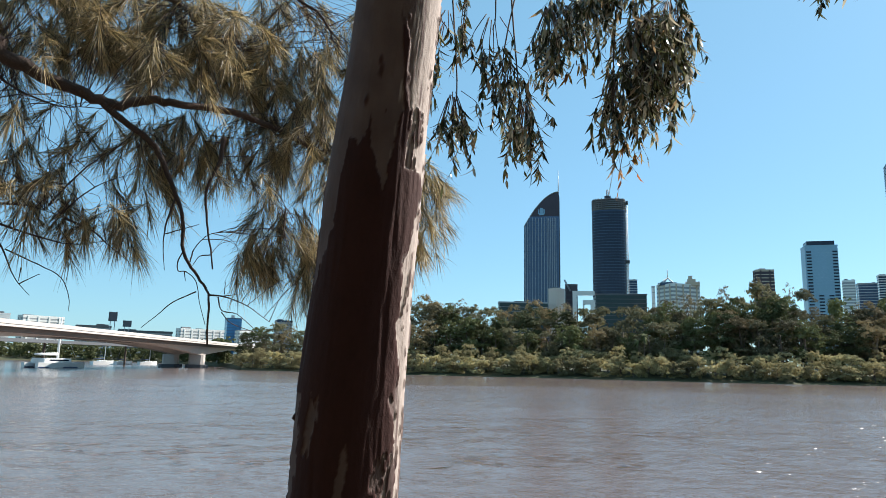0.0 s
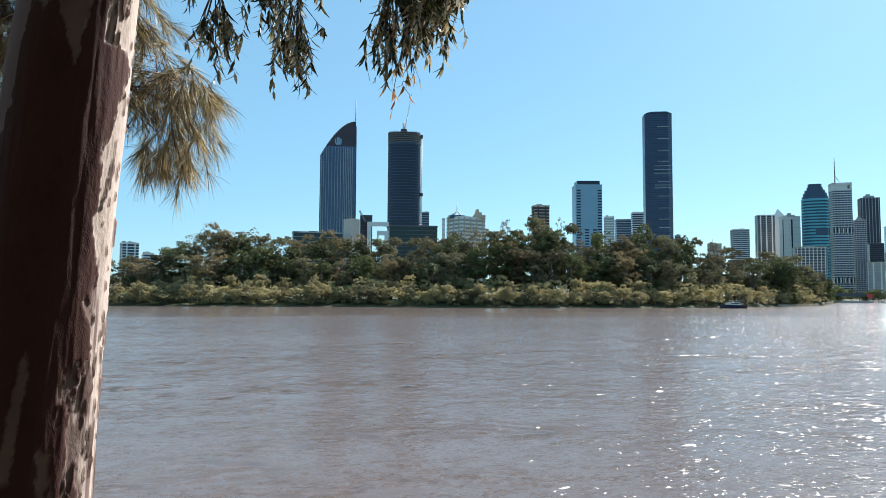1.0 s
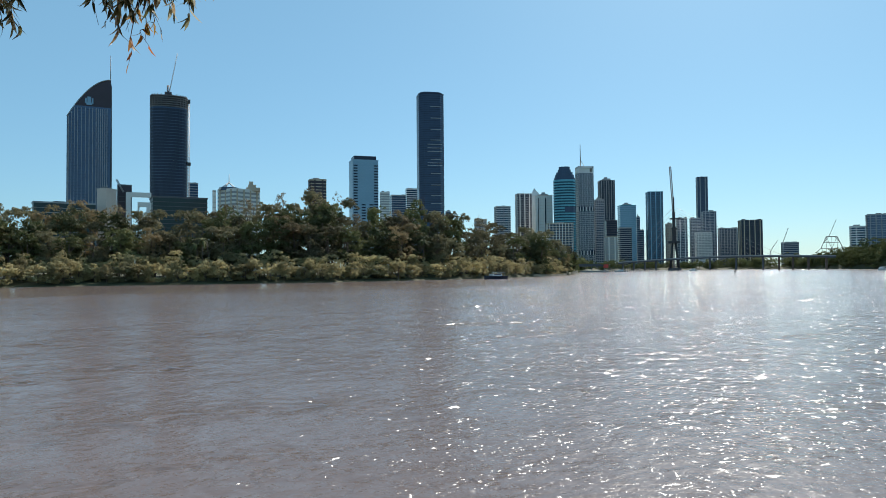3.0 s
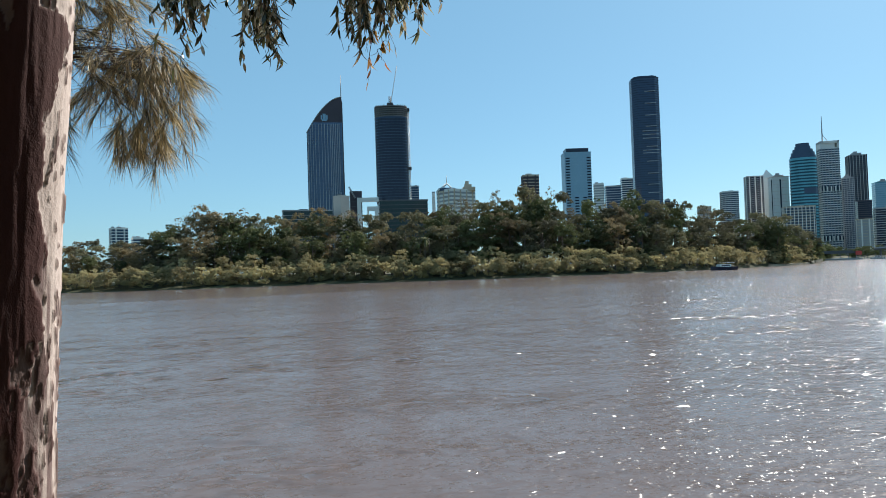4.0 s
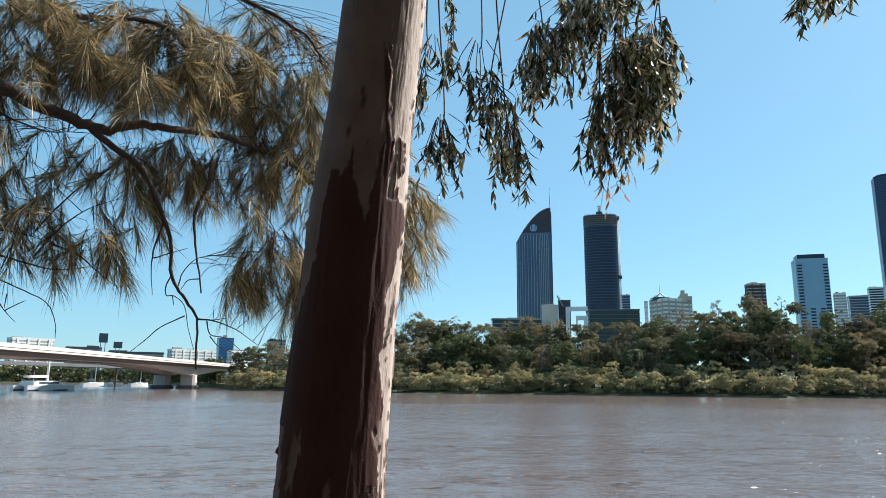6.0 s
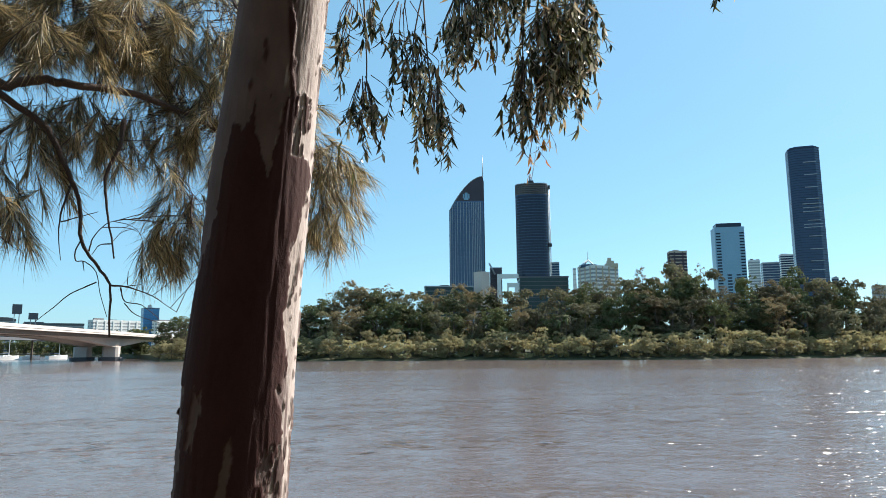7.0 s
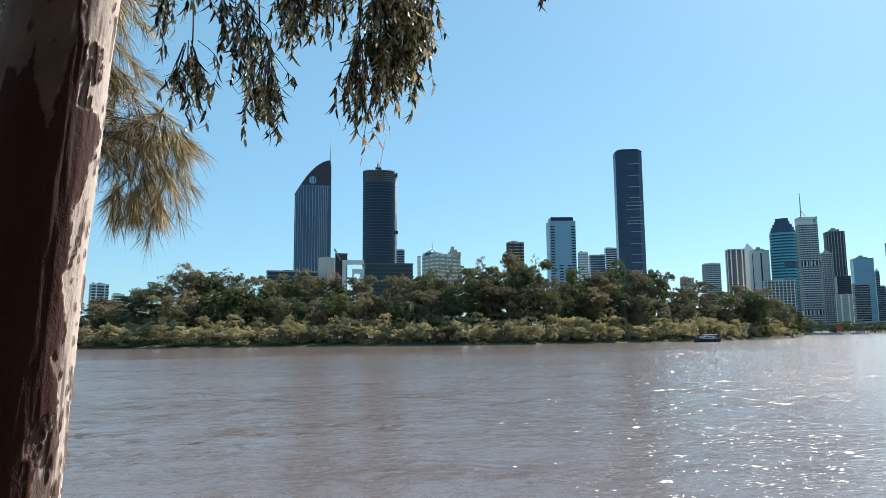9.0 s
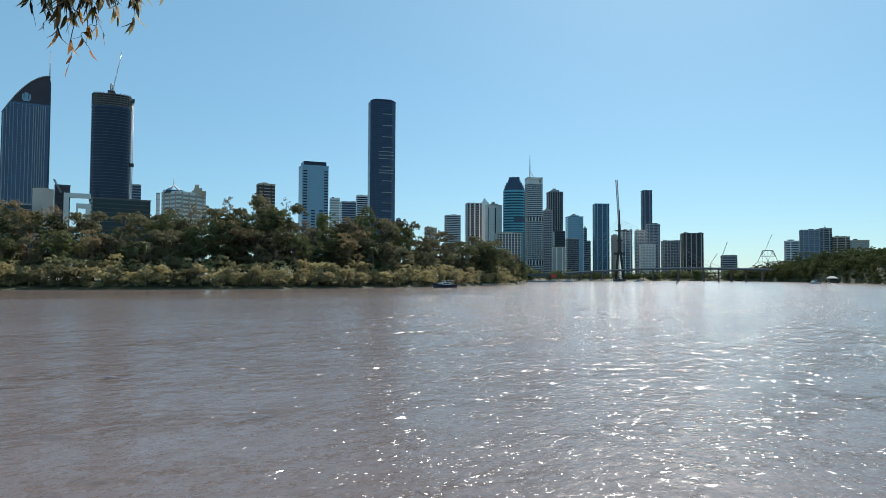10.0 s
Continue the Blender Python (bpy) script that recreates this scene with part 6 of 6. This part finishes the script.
def sheoak():
    """The she-oak beside it: dark ridged limbs and drooping sprays of needles."""
    base = Vector(plan(-52, 7.6, 3.0))
    t = thing("sheoak_tree", "she-oak with rough dark limbs and drooping golden-green needles", "tree", pose(*base))
    rnd = random.Random(31)
    bark = material("ridged_bark", (0.090, 0.062, 0.052), 0.95, coarse=0.3, fine=0.5, size=0.12, bump=0.015)
    D = 7.0
    limbs = []

    def limb(points, r0, r1, name="limb", steps=5):
        pts = bend(points, steps)
        pts = [p + Vector((rnd.gauss(0, 1), rnd.gauss(0, 1), rnd.gauss(0, 1))) * r0 * 0.12 for p in pts]
        n = len(pts)
        bm = bmesh.new()
        tube(bm, [p - base for p in pts], [r0 + (r1 - r0) * (i / (n - 1)) ** 0.8 for i in range(n)], 10 if r0 > 0.03 else 6, 0.10 if r0 > 0.03 else 0.05, rnd)
        part(name, bm, bark, t)
        limbs.extend(pts)

    head = base + Vector((0.2, 0.1, 4.2))
    limb([base - Vector((0, 0, 0.6)), base + Vector((0.05, 0, 2)), head, head + Vector((0.1, 0.2, 3)), head + Vector((0.0, 0.2, 6))], 0.20, 0.06, "trunk")
    limb([head, spot(-34.38, 21.38, D), spot(-32.26, 20.79, D), spot(-29.65, 19.91, D), spot(-26.95, 19.30, D), spot(-24.54, 18.75, D), spot(-22.15, 19.48, D), spot(-19.18, 19.59, D), spot(-14.23, 19.25, D + 0.3), spot(-10.43, 17.95, D + 0.7), spot(-6.51, 15.69, D + 1.1), spot(-1.63, 14.51, D + 1.4), spot(2.78, 13.90, D + 1.5)], 0.085, 0.012)
    limb([spot(-25.25, 18.64, D), spot(-23.44, 17.51, D), spot(-21.59, 16.44, D), spot(-20.84, 15.43, D), spot(-20.21, 14.07, D), spot(-19.42, 12.60, D), spot(-18.74, 10.65, D), spot(-18.51, 8.14, D), spot(-17.61, 6.68, D), spot(-16.68, 5.45, D), spot(-16.38, 4.58, D), spot(-16.19, 1.05, D)], 0.034, 0.009, "limb", 4)
    limb([spot(-16.15, 17.50, D), spot(-16.32, 15.58, D), spot(-16.91, 14.00, D), spot(-17.18, 12.57, D), spot(-16.80, 10.05, D), spot(-16.18, 7.01, D)], 0.026, 0.007, "limb", 4)
    limb([spot(-19.47, 12.35, D), spot(-20.01, 10.04, D), spot(-20.05, 8.53, D), spot(-19.81, 6.67, D)], 0.0116, 0.0028, "twig", 4)
    limb([spot(-19.96, 9.49, D), spot(-18.92, 9.88, D), spot(-17.52, 10.45, D)], 0.0072, 0.0028, "twig", 4)
    limb([spot(-17.98, 7.41, D), spot(-17.74, 8.45, D), spot(-16.96, 9.52, D), spot(-15.89, 9.99, D)], 0.0072, 0.0028, "twig", 4)
    limb([spot(-16.50, 8.07, D), spot(-17.29, 7.92, D), spot(-17.77, 7.17, D)], 0.0072, 0.0028, "twig", 4)
    limb([spot(-16.40, 4.91, D), spot(-15.18, 4.83, D), spot(-13.40, 4.19, D), spot(-11.57, 2.95, D)], 0.0101, 0.0028, "twig", 4)
    limb([spot(-15.66, 4.79, D), spot(-15.30, 3.73, D), spot(-14.10, 3.47, D), spot(-12.79, 2.40, D)], 0.0072, 0.0028, "twig", 4)
    limb([spot(-15.34, 3.60, D), spot(-14.50, 2.74, D), spot(-12.78, 2.12, D)], 0.0058, 0.0028, "twig", 4)
    limb([spot(-17.33, 5.12, D), spot(-18.97, 4.21, D), spot(-20.05, 3.17, D), spot(-21.11, 2.15, D)], 0.0072, 0.0028, "twig", 4)
    limb([spot(-18.52, 8.26, D), spot(-18.86, 7.48, D), spot(-18.80, 6.68, D), spot(-18.21, 6.64, D), spot(-17.39, 5.88, D), spot(-17.03, 4.30, D), spot(-16.48, 2.55, D)], 0.0072, 0.0028, "twig", 4)
    limb([spot(-18.33, 6.63, D), spot(-18.20, 5.93, D)], 0.0058, 0.0028, "twig", 4)
    limb([spot(-15.42, 4.85, D), spot(-14.20, 5.06, D)], 0.0058, 0.0028, "twig", 4)
    limb([spot(-15.19, 5.01, D), spot(-15.18, 6.04, D)], 0.0043, 0.0028, "twig", 4)
    limb([spot(-31.26, 8.18, D), spot(-30.71, 7.44, D), spot(-29.72, 5.36, D), spot(-28.67, 4.17, D)], 0.012, 0.0018, "twig", 4)
    limb([spot(-29.38, 6.08, D), spot(-29.44, 5.11, D)], 0.0058, 0.0028, "twig", 4)
    limb([spot(-30.50, 7.30, D), spot(-28.33, 6.40, D), spot(-26.82, 5.58, D), spot(-26.17, 4.20, D), spot(-26.08, 3.15, D)], 0.0072, 0.0028, "twig", 4)
    limb([spot(-29.38, 4.93, D), spot(-28.45, 5.57, D), spot(-28.16, 5.71, D)], 0.0058, 0.0028, "twig", 4)
    limb([spot(-28.15, 10.75, D), spot(-26.68, 12.95, D), spot(-25.31, 14.53, D), spot(-24.37, 15.25, D), spot(-21.91, 16.03, D)], 0.011, 0.0018, "twig", 4)
    limb([spot(-27.27, 10.26, D), spot(-25.93, 11.86, D), spot(-24.50, 13.00, D), spot(-22.98, 13.69, D)], 0.0101, 0.0028, "twig", 4)
    limb([spot(-27.03, 9.94, D), spot(-25.03, 9.19, D), spot(-23.85, 8.21, D), spot(-22.42, 7.15, D)], 0.0130, 0.0028, "twig", 4)
    limb([spot(-31.56, 9.16, D), spot(-28.74, 8.45, D), spot(-26.43, 8.10, D), spot(-24.10, 8.53, D)], 0.0130, 0.0028, "twig", 4)
    limb([spot(-31.88, 10.41, D), spot(-29.55, 10.56, D), spot(-27.03, 10.01, D)], 0.013, 0.0018, "twig", 4)
    limb([spot(-10.79, 12.30, D), spot(-10.82, 10.45, D), spot(-10.26, 8.64, D)], 0.0087, 0.0028, "twig", 4)
    limb([spot(-24.37, 15.25, D), spot(-23.65, 16.03, D), spot(-23.02, 16.73, D)], 0.0072, 0.0028, "twig", 4)
    limb([spot(-33.53, 19.90, D + .3), spot(-30.95, 18.56, D + .3), spot(-28.33, 17.97, D + .3), spot(-26.46, 18.24, D + .3)], 0.016, 0.003, "twig")
    limb([head + Vector((0.1, 0.2, 2)), spot(-30.76, 26.33, D + .5), spot(-21.58, 27.14, D + .5), spot(-18.80, 25.61, D + .5), spot(-15.05, 24.29, D + .5)], 0.05, 0.006)
    limb([head + Vector((0.1, 0.2, 3)), spot(-25.85, 31.37, D + .8), spot(-15.98, 30.33, D + .8), spot(-9.06, 27.95, D + .8), spot(-7.45, 25.54, D + .8)], 0.05, 0.006)

    # drooping sprays: centre, half width and half height in degrees, distance, number
    zones = ((-29.32, 23.65, 5.2, 3.2, D + .4, 84), (-20.91, 24.63, 5.6, 3.2, D + .6, 100), (-18.51, 16.67, 2.6, 1.5, D + .5, 22), (-17.62, 22.22, 3.0, 1.8, D + .6, 26), (-12.31, 25.49, 4.6, 3.6, D + .9, 66), (-11.51, 20.33, 3.8, 3.2, D + .9, 62), (-12.83, 7.68, 2.0, 1.2, D + .7, 16), (-8.97, 7.63, 0.8, 3.0, D + 1.0, 14), (-8.50, 17.41, 2.4, 3.0, D + 1.0, 26), (-13.51, 15.18, 3.8, 2.4, D + .8, 34), (-22.4, 15.6, 1.7, 2.0, D + .5, 15),
             (-12.31, 10.24, 2.6, 1.8, D + .7, 18), (-8.24, 11.87, 2.0, 3.4, D + 1.0, 17), (-27.75, 15.95, 4.6, 1.8, D + .5, 16), (-23.19, 21.74, 3.0, 2.0, D + .5, 26), (-29.54, 11.98, 3.0, 1.8, D + .3, 18), (-26.38, 9.48, 4.6, 1.2, D + .3, 22), (-22.36, 12.49, 2.2, 2.4, D + .4, 11),
             (-2.60, 14.47, 2.8, 3.6, D + 1.4, 20), (0.80, 14.81, 1.4, 1.2, D + 1.5, 11), (1.12, 11.50, 1.3, 1.4, D + 1.5, 11), (-0.30, 9.81, 1.1, 1.2, D + 1.5, 9), (-34.42, 16.24, 4, 9, D + .5, 60),
             (-3.26, 19.41, 2.0, 2.4, D + 1.3, 20), (-2.87, 13.68, 2.2, 2.4, D + 1.4, 20), (0.48, 14.73, 1.5, 1.2, D + 1.4, 10), (-1.45, 9.47, 1.6, 1.1, D + 1.5, 10), (-4.95, 24.85, 2.4, 3.4, D + 1.1, 40))
    pts = np.array([tuple(p) for p in limbs])
    up = Vector((0, 0, 1))
    for b, rise, wide, tall, d, count in zones:
        lv, lf = [], []
        bm = bmesh.new()
        for k in range(count):
            r, a = math.sqrt(rnd.random()), rnd.uniform(0, 2 * math.pi)
            root = spot(b + wide * r * math.cos(a), rise + tall * r * math.sin(a) + 1.2, d + rnd.gauss(0, 0.3))
            near = Vector(pts[rnd.choice(list(np.argsort(((pts - np.array(root)) ** 2).sum(1))[:14]))])
            out = (root - near)
            axis = (out.normalized() * 0.6 + Vector((rnd.gauss(0, 0.42), rnd.gauss(0, 0.42), -0.75))).normalized()
            ln = rnd.uniform(0.22, 0.42)
            end = root + axis * ln + Vector((0, 0, -0.06))
            line = bend([near, near.lerp(root, 0.55) + Vector((rnd.gauss(0, .05), rnd.gauss(0, .05), 0.06)), root, end], 3)
            tube(bm, [p - base for p in line], [0.0045 * (1 - 0.75 * i / (len(line) - 1)) for i in range(len(line))], 4)
            for j in range(rnd.randint(64, 90)):
                q = rnd.random()
                c = root.lerp(end, q)
                way = (axis + Vector((rnd.gauss(0, 0.40), rnd.gauss(0, 0.40), rnd.gauss(0, 0.30)))).normalized()
                nl = rnd.uniform(0.16, 0.36)
                sag = rnd.uniform(0.03, 0.14)
                flat = way.cross(Vector((rnd.gauss(0, 1), rnd.gauss(0, 1), rnd.gauss(0, 1)))).normalized() * 0.0024
                n0 = len(lv)
                m = c + way * nl * 0.55 - up * sag * 0.25 - base
                e = c + way * nl - up * sag - base
                lv += [c - base - flat, c - base + flat, m - flat, m + flat, e]
                lf += [(n0, n0 + 1, n0 + 3, n0 + 2), (n0 + 2, n0 + 3, n0 + 4)]
        part("branchlet", bm, bark, t)
        tagged(raw("needle_spray", lv, lf, NEEDLES, t), "drooping golden-green needles", kind="stuff")


sheoak()

# ---------- boulders at the edge of the bank ----------


def boulder(b, d, z_top, size, seed, label):
    x, y, _ = plan(b, d, 0)
    t = thing("boulder", label, "rock", pose(x, y, z_top - size * 0.7, 0, 0, seed * 40), "boulders edging the bank")
    bm = bmesh.new()
    bmesh.ops.create_icosphere(bm, subdivisions=4, radius=1)
    for v in bm.verts:
        p = v.co.copy()
        k = 1 + 0.22 * noise.noise(p * 1.3 + Vector((seed, 0, 0))) + 0.10 * noise.noise(p * 3.1 + Vector((0, seed, 0))) + 0.04 * noise.noise(p * 9)
        q = p * k
        q.z = min(q.z, 0.72 + 0.08 * noise.noise(p * 2))
        v.co = Vector((q.x * size, q.y * size * 0.8, q.z * size * 0.9))
    part("stone", bm, ROCK, t)


ROCK_D = 4.3
boulder(58.00, ROCK_D, height(-18.80, ROCK_D) - 0.02, 0.42, 3, "pale sandstone boulder at the bank's edge")
for i, (b, size) in enumerate(((28, 0.4), (38, 0.36), (72, 0.4), (15, 0.42), (0, 0.4), (-14, 0.45))):
    boulder(b, 4.1, 3.02, size, 5 + i, "weathered boulder below the bank's edge")
